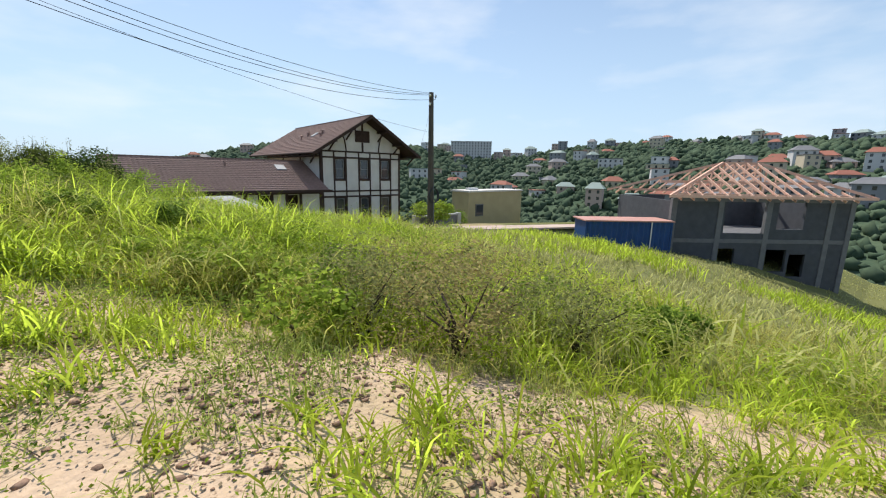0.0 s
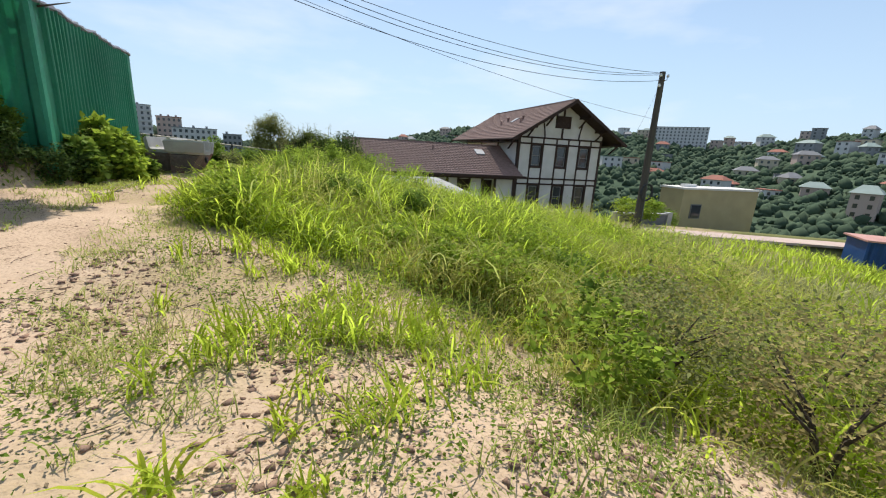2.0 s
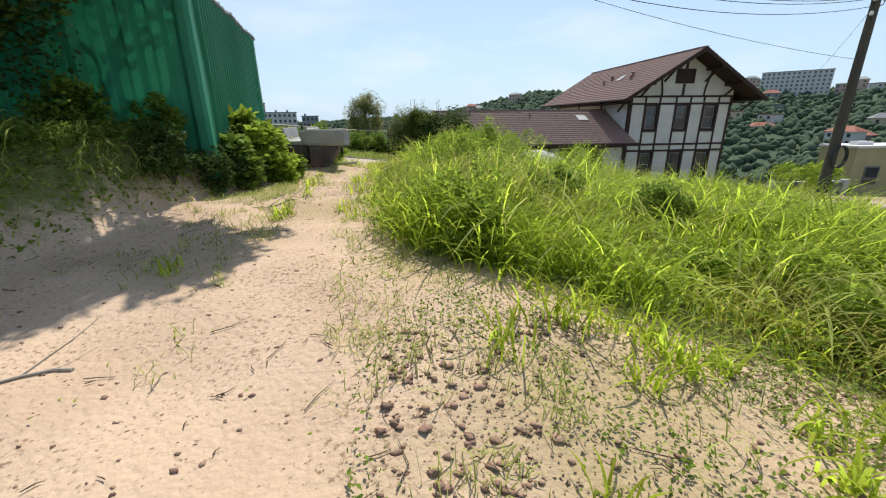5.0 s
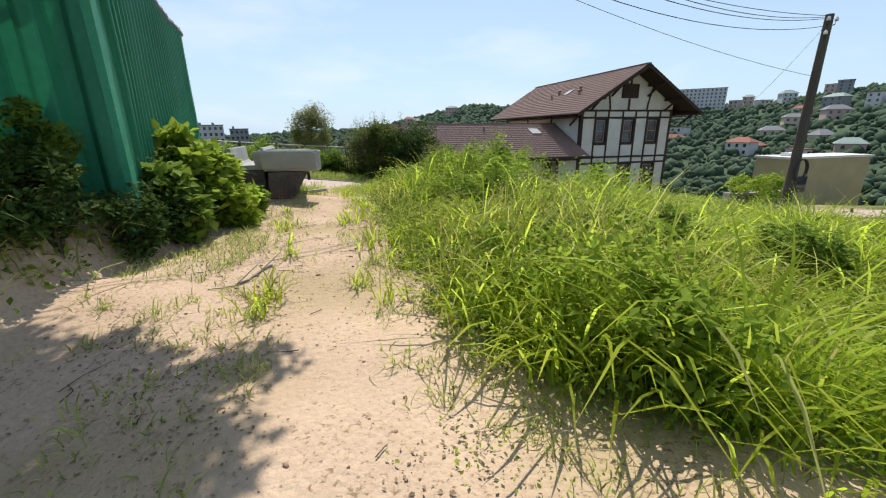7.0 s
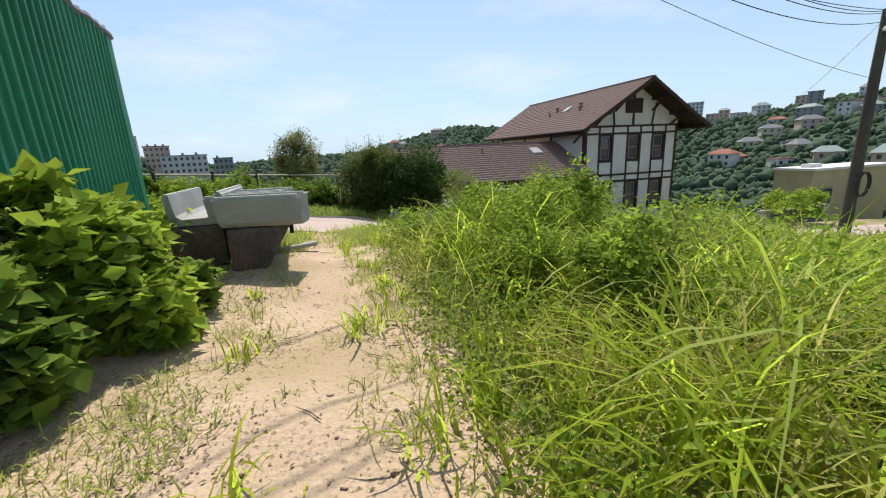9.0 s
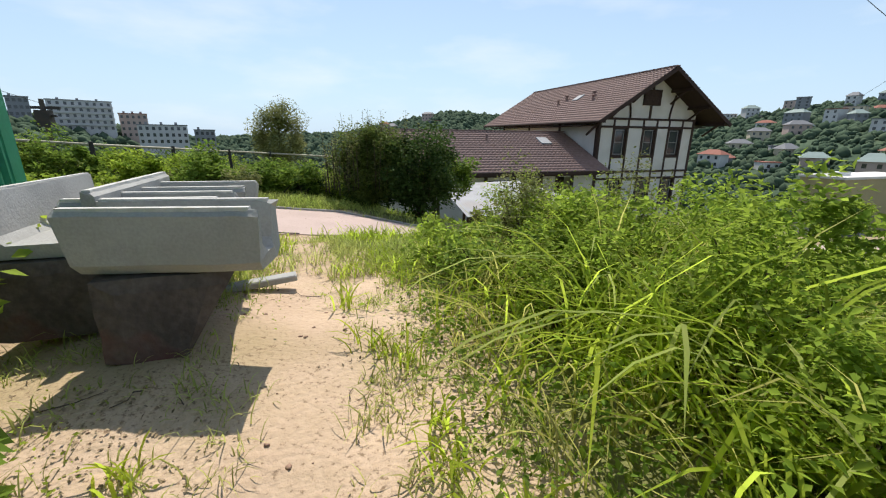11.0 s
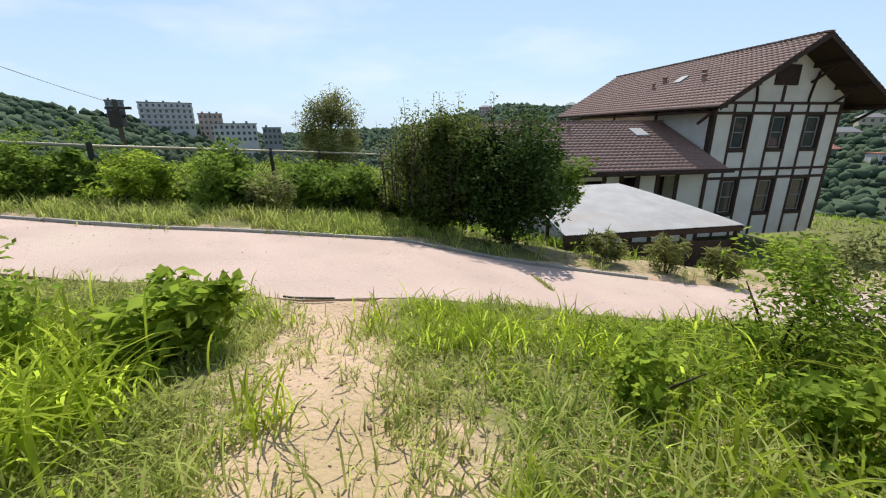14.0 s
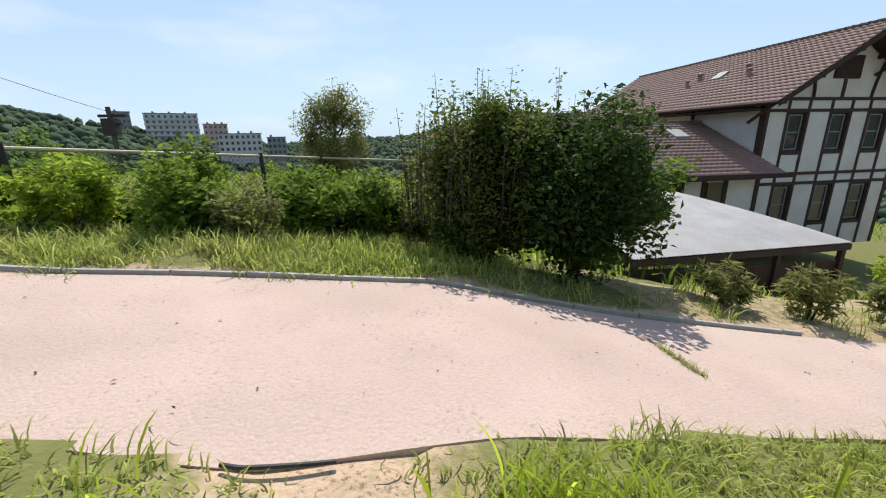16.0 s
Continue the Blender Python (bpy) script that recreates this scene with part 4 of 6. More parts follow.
def build_tan():
    b = thing("flat_roofed_house", pose(0, 0, 0), "flat-roofed tan rendered house with a pale parapet", "building")
    part("wall", boxes((9.5, 17.0, -9.4, -7.2, -3.6, 1.0)), TAN, b)
    part("parapet", boxes((9.4, 17.1, -9.5, -7.1, 1.0, 1.14)), PLASTER, b)
    w = part("window", boxes((10.4, 11.4, -9.46, -9.4, -1.2, -0.1)), FRAME_CONC, b)
    part("pane", boxes((10.48, 11.32, -9.48, -9.46, -1.12, -0.18)), GLASS, w)
    part("chimney", boxes((10.4, 11.5, -8.6, -8.1, 1.14, 1.35)), WHITE_PAINT, b)
    g = thing("garden_wall", pose(0, 0, 0), "low grey rendered garden wall beside the pole", "wall")
    part("panel", boxes((1.2, 5.4, -12.6, -12.4, -3.4, -0.45)), FRAME_CONC, g)
    part("coping", boxes((1.15, 5.45, -12.66, -12.34, -0.45, -0.36)), CONCRETE, g)
    for x in (1.25, 5.3):
        part("pier", boxes((x - 0.18, x + 0.18, -12.7, -12.3, -3.4, -0.3)), CONCRETE, g)


build_tan()

# ---- grass and weeds ----
RNG = np.random.default_rng(7)


def blades(name, x, y, height, width, lean, material, label, category, seg=3, droop=0.6, zoff=None):
    """Many bent, tapering grass blades in one mesh."""
    n = len(x)
    z0 = (ground_z(x, y) + ground_rough(x, y) - 0.02) if zoff is None else zoff
    az = RNG.uniform(0, 2 * np.pi, n)
    dirx, diry = np.cos(az), np.sin(az)
    face = az + np.pi / 2 + RNG.normal(0, 0.5, n)
    fx, fy = np.cos(face), np.sin(face)
    rows = []
    for k in range(seg + 1):
        t = k / seg
        out = lean * height * (t ** 1.8)
        up = height * (t - droop * lean * t ** 3 * 0.55)
        px, py, pz = x + dirx * out, y + diry * out, z0 + up
        w = width * (1 - 0.15 * t) * (1.0 if k < seg else 0.0)
        if k < seg:
            rows.append(np.stack([px - fx * w, py - fy * w, pz], 1))
            rows.append(np.stack([px + fx * w, py + fy * w, pz], 1))
        else:
            rows.append(np.stack([px, py, pz], 1))
    nv = 2 * seg + 1
    V = np.stack(rows, 1).reshape(-1, 3)
    base = np.arange(n)[:, None] * nv
    quads = []
    for k in range(seg - 1):
        quads.append(base + np.array([2 * k, 2 * k + 1, 2 * k + 3, 2 * k + 2]))
    tri = base + np.array([2 * seg - 2, 2 * seg - 1, 2 * seg])
    flat = np.concatenate([np.concatenate(quads, 1), tri], 1) if quads else tri
    sizes = np.tile(np.array([4] * (seg - 1) + [3]), n)
    ob = mesh_np(name, V, flat.ravel(), sizes, material)
    return tagged(ob, label, category, kind="stuff")


def leaves(centers, size, material, up=0.4, aspect=0.55, seed=3):
    """Small folded leaves at the given places: vertices, flat faces and sizes."""
    r = np.random.default_rng(seed)
    n = len(centers)
    d = r.normal(0, 1, (n, 3))
    d[:, 2] = d[:, 2] * 0.5 + 0.1
    d /= np.linalg.norm(d, axis=1)[:, None]
    nn = r.normal(0, 0.6, (n, 3))
    nn[:, 2] += up + 0.6
    s = np.cross(d, nn)
    s /= np.linalg.norm(s, axis=1)[:, None] + 1e-6
    nn = np.cross(s, d)
    ln = (size * r.uniform(0.6, 1.35, n))[:, None]
    wd = ln * aspect * 0.5
    a = centers
    b = centers + d * ln * 0.45 + s * wd + nn * ln * 0.06
    c = centers + d * ln - nn * ln * 0.12
    e = centers + d * ln * 0.45 - s * wd + nn * ln * 0.06
    V = np.stack([a, b, c, e], 1).reshape(-1, 3)
    base = np.arange(n)[:, None] * 4
    F = (base + np.array([0, 1, 2, 0, 2, 3])).ravel()
    return V, F, np.full(2 * n, 3)


def leaf_cloud(name, centers, size, material, parent=None, seed=3, up=0.4, aspect=0.55):
    V, F, S = leaves(centers, size, material, up, aspect, seed)
    ob = mesh_np(name, V, F, S, material)
    if parent:
        inv = parent.matrix_world.inverted()
        ob.data.transform(inv)
        ob.parent = parent
    return ob


def crown_points(center, radii, n, seed, clumps=26, tight=0.36):
    """Points gathered in uneven clumps inside an ellipsoid, denser to the outside."""
    r = np.random.default_rng(seed)
    d = r.normal(0, 1, (clumps, 3))
    d /= np.linalg.norm(d, axis=1)[:, None]
    rad = r.uniform(0.35, 1.0, clumps)[:, None] ** 0.6
    cc = np.array(center) + d * rad * np.array(radii) * 0.78
    cr = r.uniform(0.55, 1.25, clumps) * tight
    pick = r.integers(0, clumps, n)
    q = r.normal(0, 1, (n, 3))
    q /= np.linalg.norm(q, axis=1)[:, None]
    rr = (r.uniform(0, 1, n) ** 0.45)[:, None]
    return cc[pick] + q * rr * cr[pick][:, None] * np.array(radii)


def region(n, x0, x1, y0, y1, keep, seed):
    r = np.random.default_rng(seed)
    x, y = r.uniform(x0, x1, n), r.uniform(y0, y1, n)
    k = keep(x, y) > r.uniform(0, 1, n)
    return x[k], y[k]


def patch(x, y, s=1.0, ph=0.0):
    """A slow, uneven 0..1 field that gathers plants into tufts."""
    return 0.5 + 0.5 * np.sin(1.3 * s * x + 1.1 * np.sin(0.9 * s * y + ph) + ph) * np.sin(1.1 * s * y + 1.4 * np.sin(0.7 * s * x - ph))


def tufts(n, per, x0, x1, y0, y1, keep, spread, seed):
    """Clumped positions: tuft centres with several blades each."""
    cx, cy = region(n, x0, x1, y0, y1, keep, seed)
    r = np.random.default_rng(seed + 100)
    k = len(cx)
    size = r.uniform(0.6, 1.35, k)
    x = (cx[:, None] + r.normal(0, spread, (k, per)) * size[:, None]).ravel()
    y = (cy[:, None] + r.normal(0, spread, (k, per)) * size[:, None]).ravel()
    return x, y, np.repeat(size, per), np.repeat(r.uniform(0, 1, k), per)


# tall grass east of the path
hi = lambda x, y: np.interp(y, [-36, -31, -28, -22, -19, -17], [0.6, 0.75, 1.0, 1.0, 0.8, 0.5]) * (0.55 + 0.8 * patch(x, y, 0.8, 1.7)) * (0.8 + 0.4 * patch(x, y, 2.3, 0.2))
bright = lambda x, y: tallness(x, y) * (0.25 + 0.75 * smooth(0.3, 0.6, patch(x, y, 0.6, 0.4))) * np.where(y < -28.5, np.interp(x, [-14.6, -12.5], [0.6, 0.25]), np.interp(y, [-24, -23, -20, -19], [1.0, 0.6, 0.6, 0.9]))
x, y, s, c = tufts(7200, 15, -19, -8, -37, -16.2, bright, 0.10, 11)
blades("tall_grass", x, y, (0.35 + 0.65 * tallness(x, y)) * hi(x, y) * s * RNG.uniform(0.5, 1.0, len(x)), 0.006 + 0.005 * RNG.uniform(0, 1, len(x)), RNG.uniform(0.3, 1.2, len(x)), GRASS_BRIGHT, "dense tall bright green grass beside the sandy path", "grass", seg=4, droop=1.0)
dry = lambda x, y: tallness(x, y) * (0.3 + 0.7 * smooth(0.35, 0.7, 1 - patch(x, y, 0.6, 0.4))) * np.interp(y, [-29, -26], [1.0, 0.55])
x, y, s, c = tufts(6500, 15, -19, -7, -38, -16.2, dry, 0.13, 12)
blades("yellowing_grass", x, y, (0.35 + 0.6 * tallness(x, y)) * hi(x, y) * s * RNG.uniform(0.5, 1.0, len(x)), 0.0035 + 0.003 * RNG.uniform(0, 1, len(x)), RNG.uniform(0.25, 1.1, len(x)), GRASS_DRY, "tangled yellowing grass with dry stems", "grass", seg=4, droop=1.0)
x, y = region(5200, -18.2, -9, -35, -17, lambda x, y: smooth(0.7, 1.0, tallness(x, y)) * smooth(1.2, 1.9, x - path_x(y)) * 0.8, 25)
blades("arching_reeds", x, y, 1.25 * hi(x, y) * RNG.uniform(0.7, 1.1, len(x)), 0.006 + 0.006 * RNG.uniform(0, 1, len(x)), RNG.uniform(0.6, 1.2, len(x)), GRASS_SHORT, "broad arching pale green grass leaves with seed heads", "grass", seg=6, droop=1.25)
# broad weeds woven through the grass
x, y = region(150000, -18.9, -8, -36, -16.8, lambda x, y: np.interp(y, [-30, -28], [0.35, 1.0]) * tallness(x, y) * (0.2 + 0.8 * smooth(0.45, 0.75, patch(x, y, 0.9, 2.0))), 26)
zz = ground_z(x, y) + (0.25 + 0.75 * tallness(x, y)) * hi(x, y) * 0.8 * RNG.uniform(0.02, 1.0, len(x)) ** 0.7 * (0.55 + 0.6 * patch(x, y, 1.7, 0.5))
tagged(leaf_cloud("weed_leaves", np.stack([x, y, zz], 1), 0.05, WEED, seed=27), "small green weed leaves woven through the grass", "weeds", kind="stuff")
x, y = region(110000, -19.2, -12, -30.5, -16.8, lambda x, y: smooth(0.02, 0.25, tallness(x, y)) * (1 - smooth(0.6, 0.95, tallness(x, y))) * (0.3 + 0.7 * patch(x, y, 1.5, 7.0)), 36)
zz = ground_z(x, y) + 0.02 + (0.08 + 0.38 * tallness(x, y)) * RNG.uniform(0, 1, len(x))
tagged(leaf_cloud("edge_weeds", np.stack([x, y, zz], 1), 0.042, LEAF_MID, seed=37), "small dark green weeds edging the path", "weeds", kind="stuff")
# farther growth and the falling slope
far_e = lambda x, y: smooth(-12.5, -8.5, x) * (y < -16.8) * np.interp(x, [-9, 2, 40], [1.0, 0.7, 0.45])
x, y, s, c = tufts(9500, 7, -12.5, 45, -60, -16.8, far_e, 0.25, 13)
blades("slope_grass", x, y, np.interp(x, [-10, 0, 20], [0.55, 0.4, 0.22]) * s * RNG.uniform(0.5, 1.1, len(x)), 0.014 + 0.014 * RNG.uniform(0, 1, len(x)), RNG.uniform(0.3, 1.0, len(x)), SLOPE_GRASS, "sunlit pale green grass on the falling slope", "grass", seg=3)
x, y, s, c = tufts(3500, 8, -13, 10, -45, -17.2, lambda x, y: smooth(-12.5, -9, x) * smooth(0.4, 0.8, patch(x, y, 0.45, 3.0)), 0.2, 28)
blades("far_tall_grass", x, y, 0.75 * s * RNG.uniform(0.5, 1.0, len(x)), 0.012 + 0.01 * RNG.uniform(0, 1, len(x)), RNG.uniform(0.2, 0.9, len(x)), GRASS_BRIGHT, "bright green grass clumps on the slope", "grass", seg=3)
# medium tufts at the edge of the growth
mid = lambda x, y: smooth(-2.6, -0.1, x - margin(y)) * (1 - 0.7 * tallness(x, y)) * smooth(0.35, 0.75, patch(x, y, 1.1, 2.2)) * np.interp(y, [-30.5, -28.5], [1.0, 0.18]) * (np.abs(x - path_x(y)) > 0.3)
x, y, s, c = tufts(4200, 24, -20, -9, -37, -17, mid, 0.07, 29)
blades("tufted_grass", x, y, 0.30 * s * RNG.uniform(0.4, 1.15, len(x)), 0.005 + 0.004 * RNG.uniform(0, 1, len(x)), RNG.uniform(0.25, 1.0, len(x)), GRASS_BRIGHT, "scattered bright grass tufts on the sand", "grass", seg=4, droop=1.0)
# short tufts on the sand
off = lambda x, y: np.interp(np.abs(x - path_x(y)), [0, 0.30, 0.7, 2.0], [0.04, 0.18, 1.0, 0.8])
short = lambda x, y: (1 - 0.6 * tallness(x, y)) * (0.25 + 0.75 * smooth(0.40, 0.75, patch(x, y, 1.5, 1.0))) * np.minimum(1.0, off(x, y) * np.interp(y, [-25, -22], [1.0, 1.2])) * np.where((y < -26.6) & (x < -18.6), 0.05, 1.0) * (y < -15.95)
x, y, s, c = tufts(11000, 17, -21.0, -10, -37, -15.9, short, 0.06, 14)
blades("short_grass", x, y, np.interp(y, [-32, -29], [0.17, 0.11]) * s * RNG.uniform(0.4, 1.5, len(x)), 0.0022 + 0.002 * RNG.uniform(0, 1, len(x)), RNG.uniform(0.3, 1.1, len(x)), GRASS_SHORT, "sparse short grass tufts on the sandy ground", "grass", seg=3, droop=1.0)
x, y = region(90000, -20.5, -11, -36, -16.5, lambda x, y: off(x, y) * smooth(0.35, 0.8, patch(x, y, 2.1, 4.0)) * np.where((y < -26.6) & (x < -18.6), 0.04, 1.0) * (1 - tallness(x, y)), 30)
tagged(leaf_cloud("creeping_weeds", np.stack([x, y, ground_z(x, y) + ground_rough(x, y) + RNG.uniform(0, 0.06, len(x))], 1), 0.024, WEED, seed=31), "creeping low weeds on the sandy ground", "weeds", kind="stuff")
x, y = region(34000, -18.3, -13, -35, -28.6, lambda x, y: smooth(0.30, 0.7, patch(x, y, 2.4, 9.0)) * (1 - tallness(x, y)), 51)
tagged(leaf_cloud("clearing_weeds", np.stack([x, y, ground_z(x, y) + ground_rough(x, y) + RNG.uniform(0, 0.08, len(x))], 1), 0.028, LEAF_MID, seed=52), "dark low weeds patching the cracked sand", "weeds", kind="stuff")
x, y, s, c = tufts(420, 14, -20.3, -18.0, -28.3, -21.5, lambda x, y: smooth(0.35, 0.7, patch(x, y, 1.8, 6.0)) * smooth(0.15, 0.5, np.abs(x - path_x(y))), 0.06, 55)
blades("path_tufts", x, y, 0.11 * s * RNG.uniform(0.4, 1.4, len(x)), 0.003 + 0.002 * RNG.uniform(0, 1, len(x)), RNG.uniform(0.3, 1.1, len(x)), GRASS_SHORT, "short grass tufts scattered beside the trodden path", "grass", seg=3, droop=1.0)
lawn = lambda x, y: smooth(-21.0, -18.5, y) * np.where(y < road_near(x) - 0.06, 1.0, 0.0) * np.interp(np.abs(x - path_x(y)), [0, 0.3, 0.75, 2.0], [0.08, 0.28, 1, 1]) * (0.6 + 0.4 * smooth(0.25, 0.7, patch(x, y, 1.6, 0.9)))
x, y, s, c = tufts(7600, 15, -24.0, -9, -21, -15.1, lawn, 0.09, 15)
blades("lawn_grass", x, y, (0.15 + 0.1 * smooth(-17, -19, y)) * s * RNG.uniform(0.4, 1.4, len(x)), 0.004 + 0.003 * RNG.uniform(0, 1, len(x)), RNG.uniform(0.3, 1.0, len(x)), GRASS_SHORT, "green grass strip between path and lane", "grass", seg=3, droop=1.0)
x, y, s, c = tufts(1500, 18, -23.0, -9, -20.6, -16.0, lambda x, y: lawn(x, y) * smooth(0.45, 0.8, patch(x, y, 1.2, 5.0)), 0.09, 32)
blades("lawn_tufts", x, y, 0.34 * s * RNG.uniform(0.4, 1.2, len(x)), 0.005 + 0.004 * RNG.uniform(0, 1, len(x)), RNG.uniform(0.3, 1.0, len(x)), GRASS_BRIGHT, "lush grass tufts beside the path", "grass", seg=4, droop=1.0)
cx = np.concatenate([RNG.normal(-21.5, 0.28, 420), RNG.normal(-20.75, 0.25, 380), RNG.normal(-22.3, 0.3, 260)])
cy = np.concatenate([RNG.normal(-17.0, 0.25, 420), RNG.normal(-17.9, 0.3, 380), RNG.normal(-16.6, 0.2, 260)])
blades("corner_grass", cx, cy, RNG.uniform(0.35, 0.85, len(cx)), RNG.uniform(0.006, 0.012, len(cx)), RNG.uniform(0.2, 0.9, len(cx)), GRASS_BRIGHT, "tall rank grass at the corner of path and lane", "grass", seg=5, droop=1.1)
verge = lambda x, y: smooth(0.02, 0.15, y - road_far(x)) * (1 - smooth(2.5, 5, y - road_far(x))) * np.interp(x, [-19, -17.5, -15], [1, 0.4, 0.06])
x, y, s, c = tufts(5000, 16, -32, -11, -13.8, -8, verge, 0.09, 16)
blades("verge_grass", x, y, 0.28 * s * RNG.uniform(0.5, 1.2, len(x)), 0.005 + 0.004 * RNG.uniform(0, 1, len(x)), RNG.uniform(0.2, 0.9, len(x)), GRASS_SHORT, "lush green grass verge behind the kerb", "grass", seg=3, droop=1.0)
bankm = lambda x, y: smooth(-0.1, 0.9, bank_edge(y) - x) * (y < -17.3)
x, y, s, c = tufts(1900, 12, -24, -20, -34, -17.3, bankm, 0.12, 17)
blades("bank_grass", x, y, 0.45 * s * RNG.uniform(0.4, 1.2, len(x)), 0.006 + 0.003 * RNG.uniform(0, 1, len(x)), RNG.uniform(0.5, 1.2, len(x)), GRASS_SHORT, "rank grass hanging over the shaded bank", "grass", seg=4, droop=1.3)
x, y = region(60000, -24, -20.2, -30, -22.6, bankm, 33)
x2, y2 = region(20000, -25, -20.6, -33, -27.3, lambda x, y: smooth(-0.3, 0.5, bank_edge(y) - x), 35)
x, y = np.concatenate([x, x2]), np.concatenate([y, y2])
tagged(leaf_cloud("bank_weeds", np.stack([x, y, ground_z(x, y) + RNG.uniform(0, 0.35, len(x)) ** 1.5], 1), 0.07, LEAF_MID, seed=34), "tangled low weeds covering the shaded bank", "weeds", kind="stuff")
x, y = region(90000, -75, 60, -12, 60, lambda x, y: ((x < -6) | (y > 16) | (x > 18)) * np.interp(np.hypot(x + 18, y + 15), [4, 20, 70], [1, 0.6, 0.3]) * (y > road_far(x) + 3), 18)
blades("rough_grass", x, y, 0.5 * RNG.uniform(0.5, 1.2, len(x)), 0.025 + 0.02 * RNG.uniform(0, 1, len(x)), RNG.uniform(0.3, 0.9, len(x)), WEED, "rough green grass behind the wire fence", "grass", seg=2)


# ---- leafy plants ----
def shrub(name, x, y, radii, n, size, material, label, category, seed, stems=5, clumps=24, lift=0.5, aspect=0.55, group="", tight=0.36):
    z = float(ground_z(x, y))
    t = thing(name, pose(x, y, z), label, category, group)
    r = random.Random(seed)
    for k in range(stems):
        bm = bmesh.new()
        a = r.uniform(0, 6.28)
        f = r.uniform(0.3, 0.75)
        tip = (math.cos(a) * radii[0] * f, math.sin(a) * radii[1] * f, radii[2] * (lift + r.uniform(0.3, 0.8)))
        mid = (tip[0] * 0.3, tip[1] * 0.3, tip[2] * 0.5)
        w = 0.012 + 0.012 * radii[2]
        tube(bm, [(tip[0] * 0.05, tip[1] * 0.05, -0.1), mid, tip], [w, w * 0.7, w * 0.25], 6)
        part("stem", bm, BARK, t)
    pts = crown_points((x, y, z + radii[2] * lift + radii[2] * 0.5), radii, n, seed, clumps, tight)
    zg = ground_z(pts[:, 0], pts[:, 1]) + 0.04
    pts[:, 2] = np.maximum(pts[:, 2], zg)
    leaf_cloud("foliage", pts, size, material, t, seed, aspect=aspect)
    return t


def whips(parent, x, y, z, rx, ry, h0, h1, n, material, seed, size=0.06):
    """Upright young shoots with small leaves."""
    r = np.random.default_rng(seed)
    bm = bmesh.new()
    pts = []
    for k in range(n):
        a = r.uniform(0, 6.28)
        q = r.uniform(0, 1) ** 0.5
        bx, by = x + rx * q * math.cos(a), y + ry * q * math.sin(a)
        hh = r.uniform(h0, h1) * (1 - 0.3 * q)
        tx, ty = bx + r.normal(0, 0.10), by + r.normal(0, 0.10)
        tube(bm, [(bx, by, z + hh * 0.35), ((bx + tx) / 2, (by + ty) / 2, z + hh * 0.7), (tx, ty, z + hh)], [0.012, 0.009, 0.003], 4)
        m = int(70 * hh / h1)
        f = r.uniform(0.3, 1.0, m) ** 0.8
        pts.append(np.stack([bx + (tx - bx) * f + r.normal(0, 0.05, m), by + (ty - by) * f + r.normal(0, 0.05, m), z + hh * f], 1))
    inv = parent.matrix_world.inverted()
    bm.transform(inv)
    tagged(part("shoot_growth", bm, BARK, parent), "thin upright young shoots", kind="stuff")
    leaf_cloud("shoot_leaves", np.concatenate(pts), size, material, parent, seed)


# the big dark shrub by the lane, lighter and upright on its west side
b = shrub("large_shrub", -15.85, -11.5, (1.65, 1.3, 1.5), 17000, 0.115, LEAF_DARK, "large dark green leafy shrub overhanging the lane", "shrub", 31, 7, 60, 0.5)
# paler leaves on the east side: sunlight put into the leaf colour
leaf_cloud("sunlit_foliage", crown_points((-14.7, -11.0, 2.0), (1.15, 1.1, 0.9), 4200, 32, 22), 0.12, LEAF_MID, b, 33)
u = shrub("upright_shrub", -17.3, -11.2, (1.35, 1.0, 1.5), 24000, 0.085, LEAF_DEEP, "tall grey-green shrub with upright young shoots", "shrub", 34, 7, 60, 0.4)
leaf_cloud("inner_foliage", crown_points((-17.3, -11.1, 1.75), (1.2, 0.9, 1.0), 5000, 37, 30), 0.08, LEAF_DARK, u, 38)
whips(u, -17.4, -11.1, float(ground_z(-17.4, -11.1)), 1.4, 0.9, 2.3, 3.4, 90, LEAF_OLIVE, 35)
whips(b, -16.1, -11.2, float(ground_z(-16.1, -11.2)), 1.1, 0.8, 2.6, 3.6, 50, LEAF_OLIVE, 36)
# oleanders along the lane
for i, (ox, oy, k) in enumerate(((-14.0, -12.65, 1.0), (-12.75, -12.95, 1.1), (-11.8, -13.35, 0.95))):
    shrub("oleander", ox, oy, (0.42 * k, 0.42 * k, 0.42 * k), 900, 0.15, LEAF_OLIVE, "young grey-green oleander bush in a dry border", "shrub", 40 + i, 6, 14, 0.45, 0.22, "oleanders by the lane")
